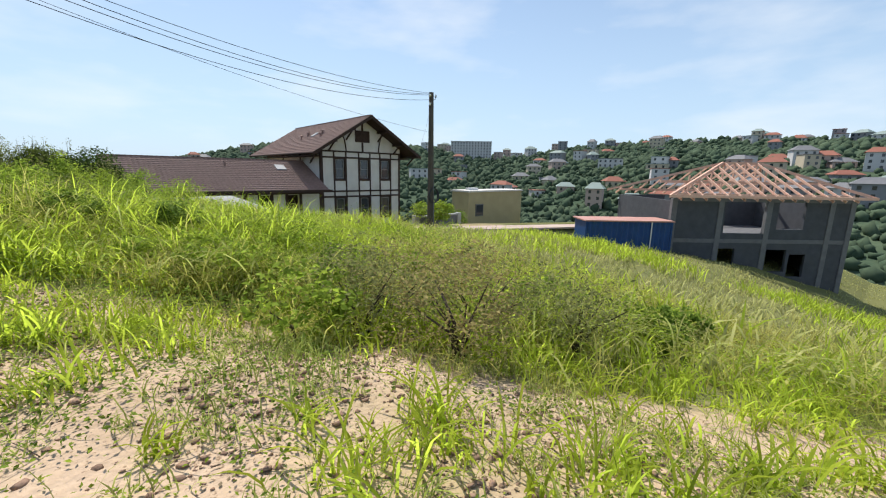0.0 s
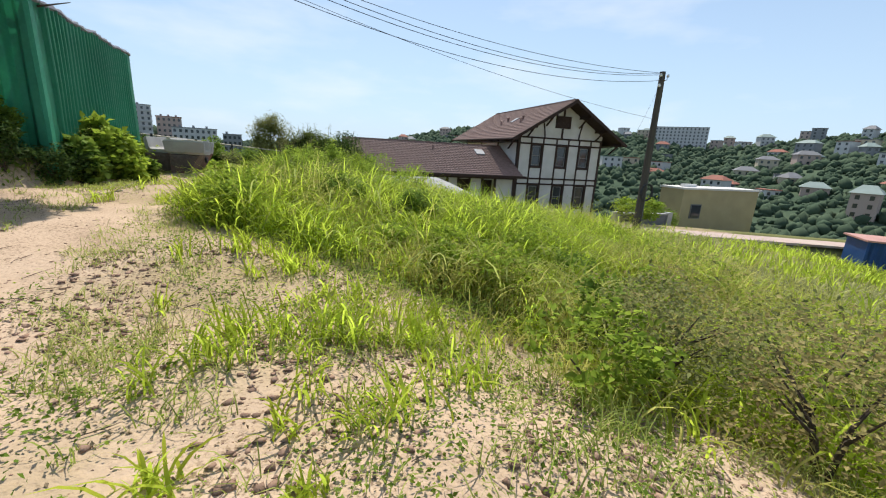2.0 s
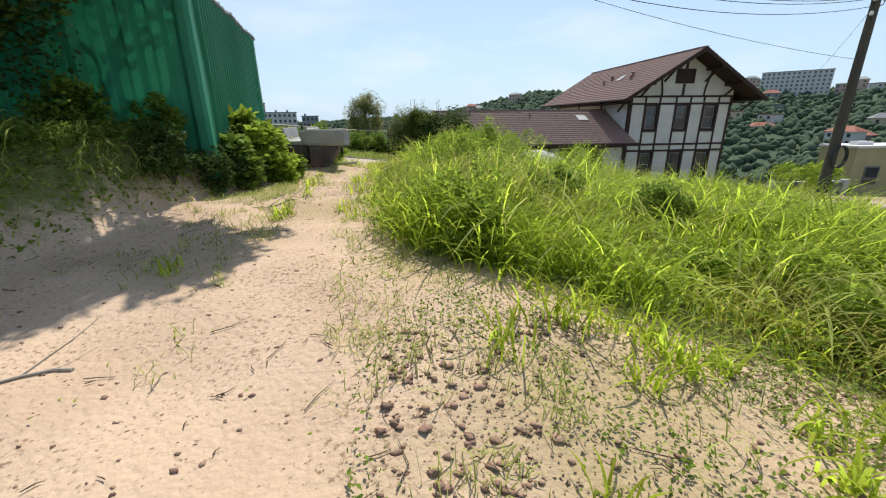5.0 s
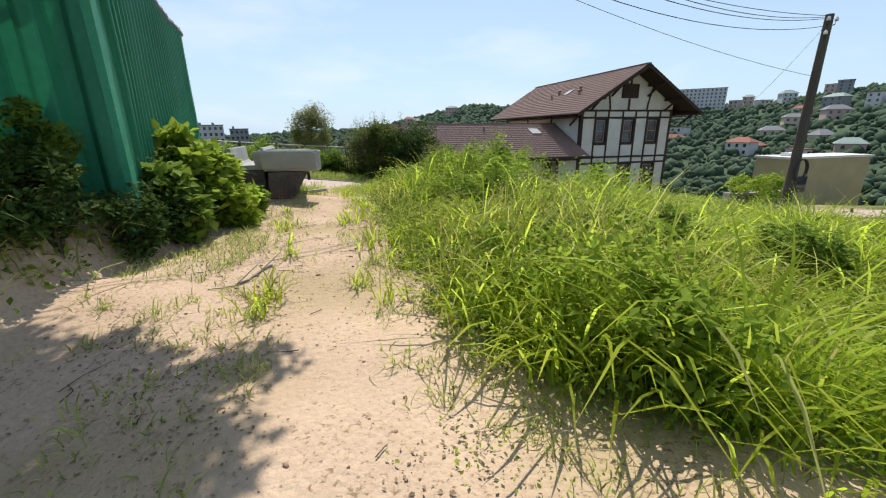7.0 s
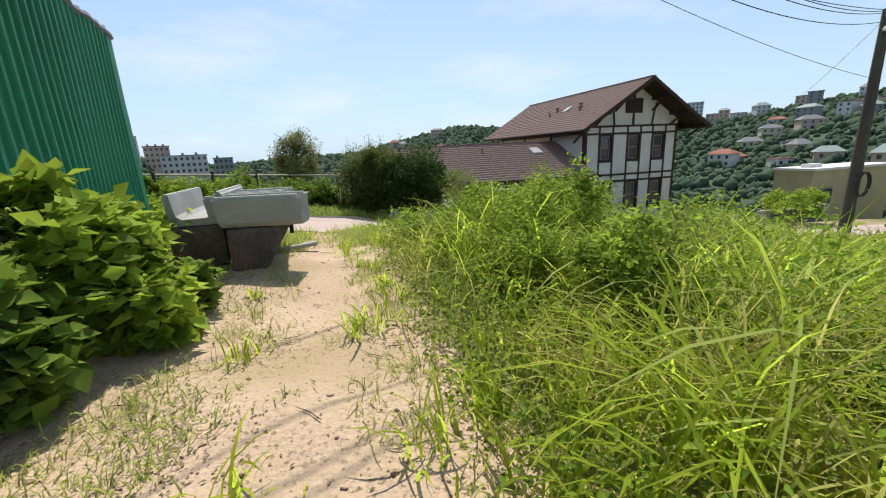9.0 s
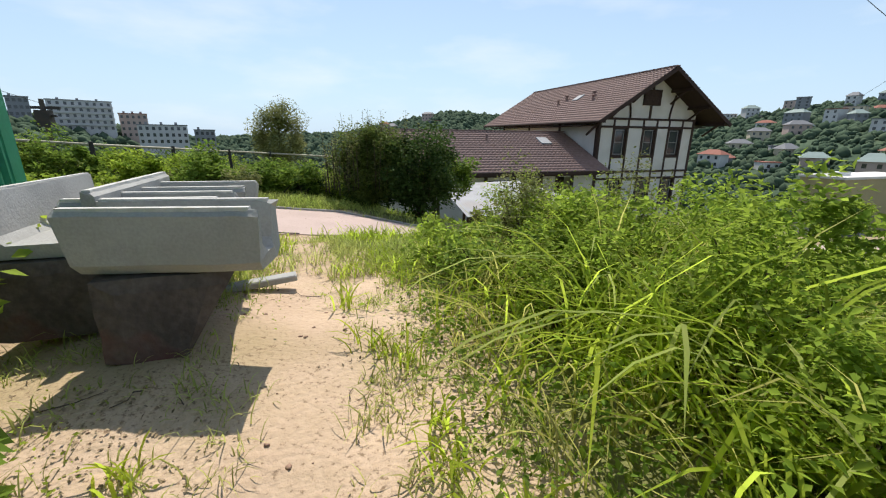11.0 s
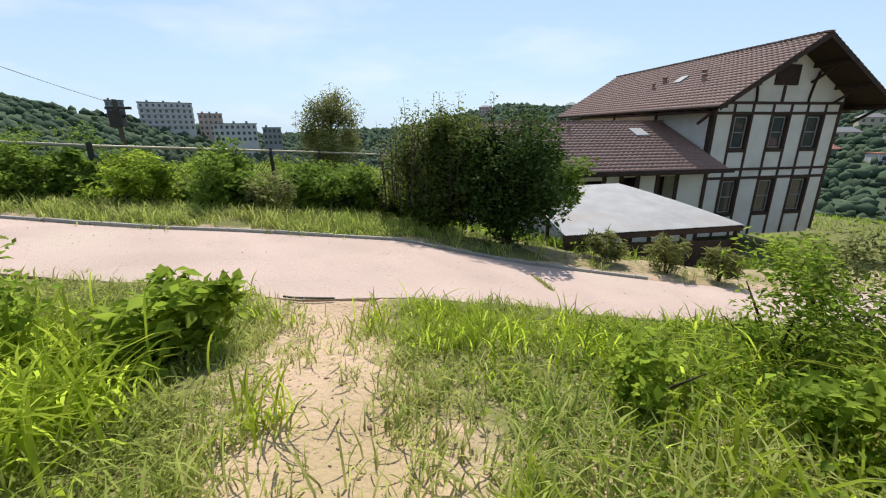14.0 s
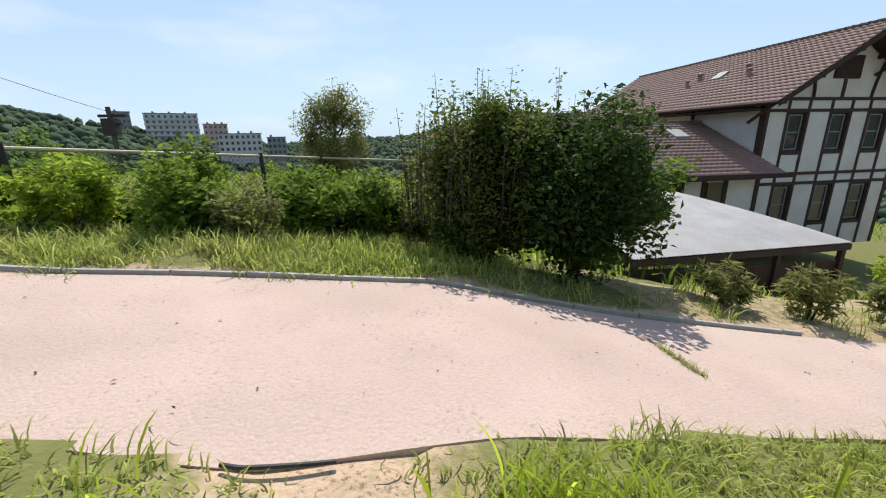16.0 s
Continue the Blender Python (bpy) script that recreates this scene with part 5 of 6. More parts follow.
# weeds around the wire fence
SPOTS = ((-19.3, -10.7, 0.75, 0.7, LEAF_MID), (-20.3, -9.8, 0.7, 0.8, LEAF_MID), (-21.9, -10.4, 0.8, 0.85, LEAF_MID), (-22.7, -9.2, 0.9, 0.8, LEAF_LIME), (-24.6, -9.3, 0.9, 0.7, LEAF_LIME), (-26.0, -10.4, 0.9, 0.8, LEAF_MID), (-18.4, -10.2, 0.7, 0.6, LEAF_LIME), (-27.6, -11.2, 1.0, 0.9, LEAF_MID), (-21.0, -7.6, 1.1, 0.8, LEAF_MID), (-23.6, -7.0, 1.2, 0.9, LEAF_LIME), (-25.8, -6.5, 1.2, 0.9, LEAF_MID), (-18.6, -7.2, 1.1, 0.9, LEAF_LIME), (-29.5, -8.5, 1.4, 1.2, LEAF_MID), (-30.5, -12.5, 1.3, 1.1, LEAF_LIME), (-20.2, -5.0, 1.2, 1.0, LEAF_MID), (-22.4, -4.0, 1.3, 1.1, LEAF_LIME), (-24.9, -3.6, 1.5, 1.2, LEAF_MID), (-27.8, -4.5, 1.6, 1.4, LEAF_MID), (-17.0, -5.0, 1.2, 1.0, LEAF_MID), (-31.5, -3.0, 1.8, 1.6, LEAF_MID), (-19.4, -9.2, 0.8, 0.7, LEAF_LIME), (-23.4, -10.8, 0.7, 0.6, LEAF_LIME), (-25.2, -11.2, 0.7, 0.6, LEAF_MID))
for i, (wx, wy, wr, wh, wm) in enumerate(SPOTS):
    shrub("wild_bush", wx, wy, (wr, wr * 0.8, wh), 1500, 0.11, wm, "lime green wild bush by the fence" if wm is LEAF_LIME else "mid green wild bush tangled by the fence", "bush", 60 + i, 5, 16, 0.4, group="bushes along the wire fence")
hr = random.Random(19)
for i in range(26):
    hx = -27.5 + 10.2 * (i + hr.random()) / 26
    hy = float(road_far(hx)) + 1.5 + 1.9 * hr.random() ** 1.3
    hw, hh = hr.uniform(0.4, 0.75), hr.uniform(0.35, 0.85)
    hm_ = hr.choice((LEAF_MID, LEAF_LIME, LEAF_DARK, LEAF_MID, LEAF_OLIVE))
    shrub("hedge_bush", hx, hy, (hw, hw * 0.9, hh), 1100, hr.uniform(0.08, 0.15), hm_, "dark green tangled bush in the fence thicket" if hm_ is LEAF_DARK else "loose broad-leaved green bush in the fence thicket", "bush", 400 + i, 5, hr.randint(8, 14), 0.25, 0.6, "bushes along the wire fence", 0.5)
# bramble on the bank under the fence
for i, (wx, wy, wr, wh) in enumerate(((-20.95, -23.7, 0.36, 0.5), (-20.8, -23.1, 0.42, 0.62), (-20.75, -22.6, 0.40, 0.55), (-20.5, -22.95, 0.32, 0.36), (-21.1, -22.4, 0.4, 0.62), (-20.45, -22.3, 0.26, 0.26))):
    shrub("bramble", wx, wy, (wr * 1.15, wr * 1.15, wh), 1500, 0.15, LEAF_MID if i in (0, 5) else LEAF_LIME, "broad-leaved bramble growing at the fence foot", "bush", 80 + i, 7, 11, 0.15, 0.7, "brambles on the bank", 0.55)
shrub("lime_bush", -21.75, -20.6, (1.2, 0.8, 0.55), 2200, 0.09, LEAF_LIME, "yellow-green bush behind the fence end", "bush", 90, 5, 20, 0.5)
shrub("lime_bush", -23.4, -16.3, (1.6, 0.8, 0.5), 2600, 0.09, LEAF_LIME, "yellow-green bush behind the concrete blocks", "bush", 91, 5, 22, 0.4)
# weeds amongst the tall grass
r = random.Random(5)
for i in range(46):
    wy = r.uniform(-33.5, -18.2)
    wx = float(margin(wy)) + 0.5 + 4.5 * r.random() ** 1.3
    k = r.uniform(0.7, 1.15)
    wm = r.choice((WEED, WEED, LEAF_MID, LEAF_LIME))
    shrub("weed_clump", wx, wy, (0.5 * k, 0.5 * k, 0.42 * k), 700, 0.07, wm, "leafy green weed clump in the tall grass", "weed", 120 + i, 1, 14, 0.35, group="weeds in the grass")
shrub("leafy_bush", -16.3, -22.1, (0.6, 0.6, 0.85), 3000, 0.06, WEED, "tall feathery green bush above the grass", "bush", 201, 6, 22, 0.35)
for i, (bx, by, br, bh, bmat) in enumerate(((-16.7, -21.5, 0.65, 0.62, WEED), (-15.5, -21.9, 0.8, 0.72, LEAF_LIME), (-16.2, -20.0, 0.7, 0.6, LEAF_LIME), (-14.5, -20.6, 0.9, 0.8, WEED), (-14.9, -19.0, 0.8, 0.65, LEAF_MID), (-13.6, -22.6, 1.0, 0.75, LEAF_LIME), (-16.9, -24.6, 0.55, 0.55, WEED), (-15.9, -26.3, 0.55, 0.5, LEAF_MID), (-14.6, -27.0, 0.5, 0.5, LEAF_MID))):
    shrub("leafy_bush", bx, by + 0.6, (br, br, bh), 3000, 0.06, bmat, {LEAF_LIME: "lime green leafy bush rising from the grass", LEAF_DARK: "dark dried leafy bush in the grass"}.get(bmat, "feathery green leafy bush rising from the grass"), "bush", 220 + i, 5, 24, 0.4, group="bushes in the grass")
shrub("leafy_bush", -15.8, -20.0, (1.2, 1.0, 0.65), 3600, 0.07, LEAF_LIME, "spreading lime green bush in the grass", "bush", 202, 6, 26, 0.3)
for i, (tx, ty, tr, th, tm) in enumerate(((-17.4, -21.5, 0.5, 0.5, WEED), (-17.0, -20.7, 0.55, 0.5, LEAF_LIME), (-16.9, -22.3, 0.6, 0.6, LEAF_LIME), (-17.3, -23.1, 0.45, 0.45, WEED), (-16.1, -21.4, 0.6, 0.7, WEED), (-15.9, -23.2, 0.6, 0.6, LEAF_OLIVE))):
    shrub("feathery_bush", tx, ty, (tr, tr, th), 3200, 0.05, tm, "feathery light green bush with yellow tips in the grass", "bush", 320 + i, 6, 24, 0.35, 0.45, "bushes in the grass", 0.42)
for i, (tx, ty, tr, th, tm) in enumerate(((-16.6, -19.4, 0.5, 0.75, LEAF_OLIVE), (-15.9, -18.8, 0.6, 0.85, WEED), (-15.3, -19.6, 0.6, 0.9, LEAF_OLIVE), (-16.2, -18.0, 0.45, 0.6, WEED), (-15.2, -17.7, 0.55, 0.7, LEAF_OLIVE), (-14.6, -18.4, 0.6, 0.8, WEED))):
    shrub("tall_weed", tx, ty, (tr, tr, th), 2600, 0.055, tm, "tall pale weed thicket with drooping seed heads", "weed", 280 + i, 8, 26, 0.35, 0.4, "tall weeds by the lane", 0.42)
for i, (tx, ty, tr, th) in enumerate(((-13.2, -32.3, 0.8, 0.62), (-12.4, -31.7, 0.9, 0.7), (-13.7, -31.4, 0.7, 0.6), (-12.9, -30.8, 0.9, 0.62), (-11.8, -32.6, 0.8, 0.6))):
    shrub("dark_weed", tx, ty, (tr, tr * 0.9, th), 2800, 0.042, LEAF_OLIVE if i % 3 else DRY_WEED, "olive weed thicket with dry brown seed heads", "bush", 260 + i, 7, 30, 0.3, 0.5, "dry thicket in the grass", 0.42)
shrub("sapling", -20.4, -16.95, (0.55, 0.42, 0.4), 1000, 0.13, LEAF_LIME, "broad-leaved green seedling clump by the path", "weed", 205, 5, 12, 0.4)
shrub("rank_weed", -21.6, -17.0, (0.6, 0.5, 0.5), 1500, 0.08, WEED, "tall rank weeds at the lane corner", "weed", 211, 4, 16, 0.4)
shrub("garden_bush", 2.2, -13.2, (2.0, 1.2, 0.9), 3000, 0.14, LEAF_LIME, "sunlit yellow-green garden bush by a wall", "bush", 206, 6, 24, 0.5)
shrub("garden_bush", 6.0, -11.0, (2.4, 1.2, 1.1), 3000, 0.14, LEAF_MID, "green garden bush beside a tan house", "bush", 207, 6, 24, 0.6)
shrub("garden_bush", -5.2, -10.0, (1.3, 0.9, 0.7), 1800, 0.12, LEAF_LIME, "light green hedge bush at the roof corner", "bush", 208, 6, 20, 0.6)
shrub("garden_bush", -3.2, -9.0, (1.3, 0.9, 0.8), 1800, 0.12, LEAF_LIME, "light green hedge bush by the house", "bush", 209, 6, 20, 0.7)


def tree(name, x, y, height, radii, crown_z, n, size, material, label, seed, trunk=0.14, clumps=34, tight=0.34, off=(0.0, 0.0)):
    z = float(ground_z(x, y))
    t = thing(name, pose(x, y, z), label, "tree")
    r = random.Random(seed)
    bm = bmesh.new()
    tube(bm, [(0, 0, -0.2), (0.05 + off[0] * 0.1, 0.02 + off[1] * 0.1, height * 0.3), (off[0] * 0.45 - 0.04, off[1] * 0.45 + 0.05, height * 0.62), (off[0] * 0.9, off[1] * 0.9, height * 0.92)], [trunk, trunk * 0.8, trunk * 0.5, trunk * 0.15], 9)
    part("trunk", bm, BARK, t)
    for k in range(9):
        a = 2.4 * k + r.uniform(-0.4, 0.4)
        h = height * r.uniform(0.3, 0.75)
        fo = h / height
        e = (off[0] * fo + math.cos(a) * radii[0] * 0.6, off[1] * fo + math.sin(a) * radii[1] * 0.6, h + height * r.uniform(0.08, 0.25))
        bm = bmesh.new()
        so = fo * fo
        tube(bm, [(off[0] * so, off[1] * so, h), ((e[0] + off[0] * so) * 0.5, (e[1] + off[1] * so) * 0.5, h + (e[2] - h) * 0.65), e], [trunk * 0.4, trunk * 0.25, trunk * 0.07], 6)
        part("limb", bm, BARK, t)
    pts = crown_points((x + off[0], y + off[1], z + crown_z), radii, n, seed, clumps, tight)
    zg = ground_z(pts[:, 0], pts[:, 1]) + 0.1
    pts[:, 2] = np.maximum(pts[:, 2], zg)
    leaf_cloud("crown", pts, size, material, t, seed)
    return t


tree("silvery_tree", -20.4, -1.2, 5.2, (1.75, 1.6, 2.2), 3.3, 17000, 0.10, LEAF_OLIVE, "slender grey-green tree behind the wire fence", 301, 0.09, 60, 0.30)
tree("silvery_tree", -16.0, 2.5, 3.6, (1.8, 1.6, 1.5), 2.3, 4000, 0.10, LEAF_OLIVE, "low grey-green tree behind the wire fence", 302, 0.09, 30, 0.28)
tree("shade_tree", -22.95, -26.2, 6.6, (1.9, 1.6, 3.1), 3.0, 42000, 0.10, LEAF_DARK, "dark spreading tree over the shaded bank", 303, 0.16, 56, 0.30)
tree("shade_tree", -24.9, -28.9, 8.2, (2.3, 2.3, 3.9), 4.2, 20000, 0.10, LEAF_DARK, "tall dark tree beside the sandy clearing", 304, 0.18, 56, 0.30)
tree("overhanging_tree", -22.6, -23.9, 4.6, (1.75, 1.45, 0.9), 4.3, 12500, 0.12, LEAF_LIME, "tall light-leaved tree leaning over the fence", 310, 0.10, 46, 0.26, (2.5, -0.35))
tree("shade_tree", -23.6, -23.3, 7.0, (2.3, 1.9, 1.7), 5.4, 22000, 0.10, LEAF_DARK, "dark tree crown rising over the green fence", 315, 0.15, 50, 0.32)
tree("shade_tree", -25.6, -31.9, 6.6, (2.2, 2.2, 2.8), 3.4, 9000, 0.10, LEAF_DARK, "dark tree at the edge of the clearing", 305, 0.17, 44, 0.30)
shrub("foot_bush", -21.55, -24.75, (0.4, 0.35, 0.4), 2600, 0.07, LEAF_MID, "green bush at the foot of the green fence", "bush", 308, 6, 26, 0.4)
shrub("foot_bush", -21.0, -24.5, (0.32, 0.5, 0.42), 2200, 0.06, LEAF_DARK, "dark weeds growing along the fence foot", "bush", 311, 6, 26, 0.4)
shrub("foot_bush", -20.9, -23.9, (0.30, 0.5, 0.38), 1800, 0.06, LEAF_DARK, "dark weeds growing along the fence foot", "bush", 312, 6, 26, 0.4)
shrub("foot_bush", -21.3, -25.2, (0.35, 0.55, 0.5), 2600, 0.06, LEAF_DARK, "dark weeds growing along the fence foot", "bush", 313, 6, 26, 0.4)
b = shrub("hanging_bush", -22.3, -25.4, (0.5, 0.4, 0.4), 2000, 0.08, LEAF_MID, "green bush hanging over the shaded bank", "bush", 306, 6, 26, 0.5)
shrub("hanging_bush", -22.8, -27.6, (0.8, 0.8, 0.8), 3500, 0.08, LEAF_DARK, "dark bush on the shaded bank", "bush", 307, 6, 26, 0.4)


# ---- wire fence ----
def build_wire_fence():
    f = thing("wire_fence", pose(0, 0, 0), "wire mesh fence with a pale pipe rail and dark posts", "fence")
    line = [(-33.0, -13.4, 3.55), (-24.73, -10.0, 2.83), (-20.8, -3.2, 2.30), (-17.4, -2.2, 2.05)]
    bm = bmesh.new()
    tube(bm, line, 0.035, 8)
    part("rail", bm, RAIL, f, "pale horizontal pipe rail")
    r = random.Random(8)
    for (a, b) in zip(line, line[1:]):
        a, b = Vector(a), Vector(b)
        n = max(1, int((b - a).length / 2.6))
        for k in range(n + 1):
            p = a.lerp(b, k / n)
            bm = bmesh.new()
            g = float(ground_z(p.x, p.y))
            tube(bm, [(p.x + r.uniform(-0.06, 0.06), p.y, min(g, p.z - 1.2) - 0.2), (p.x, p.y, p.z + 0.08)], 0.055, 8)
            part("post", bm, RUST, f)
        bm = bmesh.new()
        ln = (b - a).length
        k = 0.0
        while k < ln - 1.2:
            for s in (0, 1):
                p, q = a.lerp(b, (k + 1.2 * s) / ln), a.lerp(b, (k + 1.2 * (1 - s)) / ln)
                bar(bm, (p.x, p.y, p.z - 0.02), (q.x, q.y, q.z - 1.2), 0.006, 0.006)
            k += 0.14
        part("mesh", bm, RUST, f)
    return f


build_wire_fence()


# ---- clods, twigs and litter on the sand ----
def litter():
    r = np.random.default_rng(21)
    def keep(x, y):
        return (1 - tallness(x, y)) * (y < -16.2) * np.where(y < -29, 1.0, 0.4)
    x, y = region(12000, -22, -10.5, -37, -16, keep, 22)
    xc, yc = region(12000, -18.2, -13, -34.6, -29, lambda u, v: smooth(0.3, 0.7, patch(u, v, 1.7, 3.0)) * (1 - tallness(u, v)), 27)
    x, y = np.concatenate([x, xc]), np.concatenate([y, yc])
    s = 0.004 + 0.024 * r.uniform(0, 1, len(x)) ** 3 * np.where((x > -18.2) & (y < -29.0), 0.85, 0.5)
    z = ground_z(x, y) + ground_rough(x, y)
    ico = bmesh.new()
    bmesh.ops.create_icosphere(ico, subdivisions=1, radius=1)
    bv = np.array([v.co[:] for v in ico.verts])
    bf = np.array([[v.index for v in f.verts] for f in ico.faces])
    ico.free()
    n = len(x)
    V = bv[None] * (s[:, None, None] * r.uniform(0.2, 1.7, (n, len(bv), 1))) * np.array([1.2, 1.0, 0.6])
    V += np.stack([x, y, z + s * 0.2], 1)[:, None, :]
    F = bf[None] + (np.arange(n) * len(bv))[:, None, None]
    ob = mesh_np("soil_clods", V.reshape(-1, 3), F.ravel(), np.full(n * len(bf), 3), CLOD)
    tagged(ob, "scattered reddish soil clods and pebbles", "soil", kind="stuff")
    x, y = region(26000, -21, -10.5, -37, -16.3, lambda x, y: keep(x, y) * smooth(0.4, 0.9, patch(x, y, 1.9, 6.0)) * np.where((y < -26.6) & (x < -18.6), 0.12, 1.0), 24)
    x2, y2 = region(24000, -18.3, -12.6, -35, -28.8, lambda x, y: smooth(0.35, 0.8, patch(x, y, 2.9, 2.0)) * (1 - tallness(x, y)), 53)
    x3, y3 = region(9000, -20.6, -18.4, -28, -21, lambda x, y: smooth(0.35, 0.8, patch(x, y, 2.3, 5.0)) * smooth(0.1, 0.5, np.abs(x - path_x(y))), 54)
    x, y = np.concatenate([x, x2, x3]), np.concatenate([y, y2, y3])
    ob = leaf_cloud("leaf_litter", np.stack([x, y, ground_z(x, y) + ground_rough(x, y) + 0.006], 1), 0.024, LITTER, seed=25, up=3.0)
    tagged(ob, "dry brown leaf litter scattered on the sand", "litter", kind="stuff")
    bm = bmesh.new()
    x, y = region(750, -22, -13, -33, -18, keep, 23)
    for a, b in zip(x, y):
        t = r.uniform(0, 3.14)
        ln = 0.04 + 0.24 * r.uniform(0, 1) ** 2.5
        g = lambda u, v: float(ground_z(u, v) + ground_rough(u, v)) + 0.012
        p = [(a + k * ln * math.cos(t) + r.normal(0, 0.12 * ln), b + k * ln * math.sin(t) + r.normal(0, 0.12 * ln)) for k in (-0.5, 0, 0.5)]
        tube(bm, [(u, v, g(u, v)) for u, v in p], [0.0032, 0.003, 0.0012], 4)
    tagged(part("twigs", bm, BARK), "thin dark fallen twigs on the sand", "twigs", kind="stuff")


litter()


def fallen_branch(x0, y0, x1, y1, rad, label):
    bm = bmesh.new()
    pts = []
    for k in range(7):
        t = k / 6
        u, v = x0 + (x1 - x0) * t + 0.05 * math.sin(4 * t), y0 + (y1 - y0) * t + 0.06 * math.sin(7 * t)
        pts.append((u, v, float(ground_z(u, v) + ground_rough(u, v)) + rad * 0.8))
    tube(bm, pts, [rad * (1 - 0.12 * k) for k in range(7)], 8)
    for k in (2, 4):
        p = Vector(pts[k])
        tube(bm, [p, p + Vector((0.15, 0.2, 0.1)), p + Vector((0.2, 0.42, 0.16))], [rad * 0.5, rad * 0.35, rad * 0.1], 5)
    return tagged(part("fallen_branch", bm, PALE_STICK), label, "branch")


fallen_branch(-21.05, -28.55, -22.9, -28.85, 0.04, "pale bleached branch lying on the sand")
fallen_branch(-19.9, -29.2, -20.7, -29.5, 0.012, "thin dry twig on the sand")
fallen_branch(-19.65, -25.25, -20.05, -25.75, 0.014, "thin dry branch beside the path")


# ---- distance: hills, woods, houses ----
def hill_z(x, y):
    """Wooded hills around the valley."""
    a = np.arctan2(x + 15, y + 30)                       # bearing from +y towards +x
    r = np.hypot(x + 15, y + 30)
    crest = np.interp(a, [-1.6, -0.9, -0.62, -0.5, -0.35, -0.17, 0.06, 0.12, 0.2, 0.24, 0.32, 0.43, 0.5, 0.67, 0.82, 0.9, 1.02, 1.18, 1.33, 1.6, 1.9, 2.3], [30, 26, 20, 11, 3, -2, 4, 9, 18, 22, 29, 24, 28, 31, 21, 21, 29, 34, 36, 31, 28, 22])
    near = np.interp(a, [-1.6, -0.5, 0.0, 0.3, 1.0, 2.3], [70, 95, 150, 170, 150, 130])
    far = np.interp(a, [-1.6, -0.5, 0.0, 0.3, 1.0, 2.3], [240, 300, 480, 500, 470, 420])
    t = np.clip((r - near) / (far - near), 0, 1.25)
    return -26 + (crest + 26) * np.where(t < 1, t ** 0.8, 1 - 0.8 * (t - 1)), a, r


def build_hills():
    A = np.linspace(-1.7, 2.3, 260)
    R = np.concatenate([np.linspace(60, 640, 90)])
    AA, RR = np.meshgrid(A, R)
    X, Y = -15 + RR * np.sin(AA), -30 + RR * np.cos(AA)
    Z, a, r = hill_z(X, Y)
    Z = Z + 1.5 * np.sin(X * 0.03) * np.sin(Y * 0.027)
    V = np.stack([X.ravel(), Y.ravel(), Z.ravel()], 1)
    nx, ny = len(A), len(R)
    i = np.arange(nx * ny).reshape(ny, nx)
    F = np.stack([i[:-1, :-1], i[1:, :-1], i[1:, 1:], i[:-1, 1:]], -1).reshape(-1, 4)
    tagged(mesh_np("hillside", V, F.ravel(), np.full(len(F), 4), HILL, True), "wooded green hills around the valley", "hill", kind="structure")
    # tree crowns as rough clumps
    g = np.random.default_rng(51)
    n = 30000
    a = g.uniform(-1.65, 2.25, n)
    r = 75 + 500 * g.uniform(0, 1, n) ** 0.8
    x, y = -15 + r * np.sin(a), -30 + r * np.cos(a)
    z, _, _ = hill_z(x, y)
    z = z + 1.5 * np.sin(x * 0.03) * np.sin(y * 0.027)
    s = g.uniform(0.9, 2.7, n) * (1 + 0.25 * (r > 300))
    ico = bmesh.new()
    bmesh.ops.create_icosphere(ico, subdivisions=1, radius=1)
    bv = np.array([v.co[:] for v in ico.verts])
    bf = np.array([[v.index for v in f.verts] for f in ico.faces])
    ico.free()
    kinds = [bv * (1 + 0.5 * g.normal(0, 0.6, (len(bv), 1))) for _ in range(8)]
    pick = g.integers(0, 8, n)
    V = np.stack(kinds)[pick] * s[:, None, None] * np.array([1, 1, 0.95]) + np.stack([x, y, z + s * 0.4], 1)[:, None]
    F = bf[None] + (np.arange(n) * len(bv))[:, None, None]
    ob = mesh_np("far_woods", V.reshape(-1, 3), F.ravel(), np.full(n * len(bf), 3), HILL)
    tagged(ob, "dense green woodland on the far hills", "woods", kind="stuff")


build_hills()


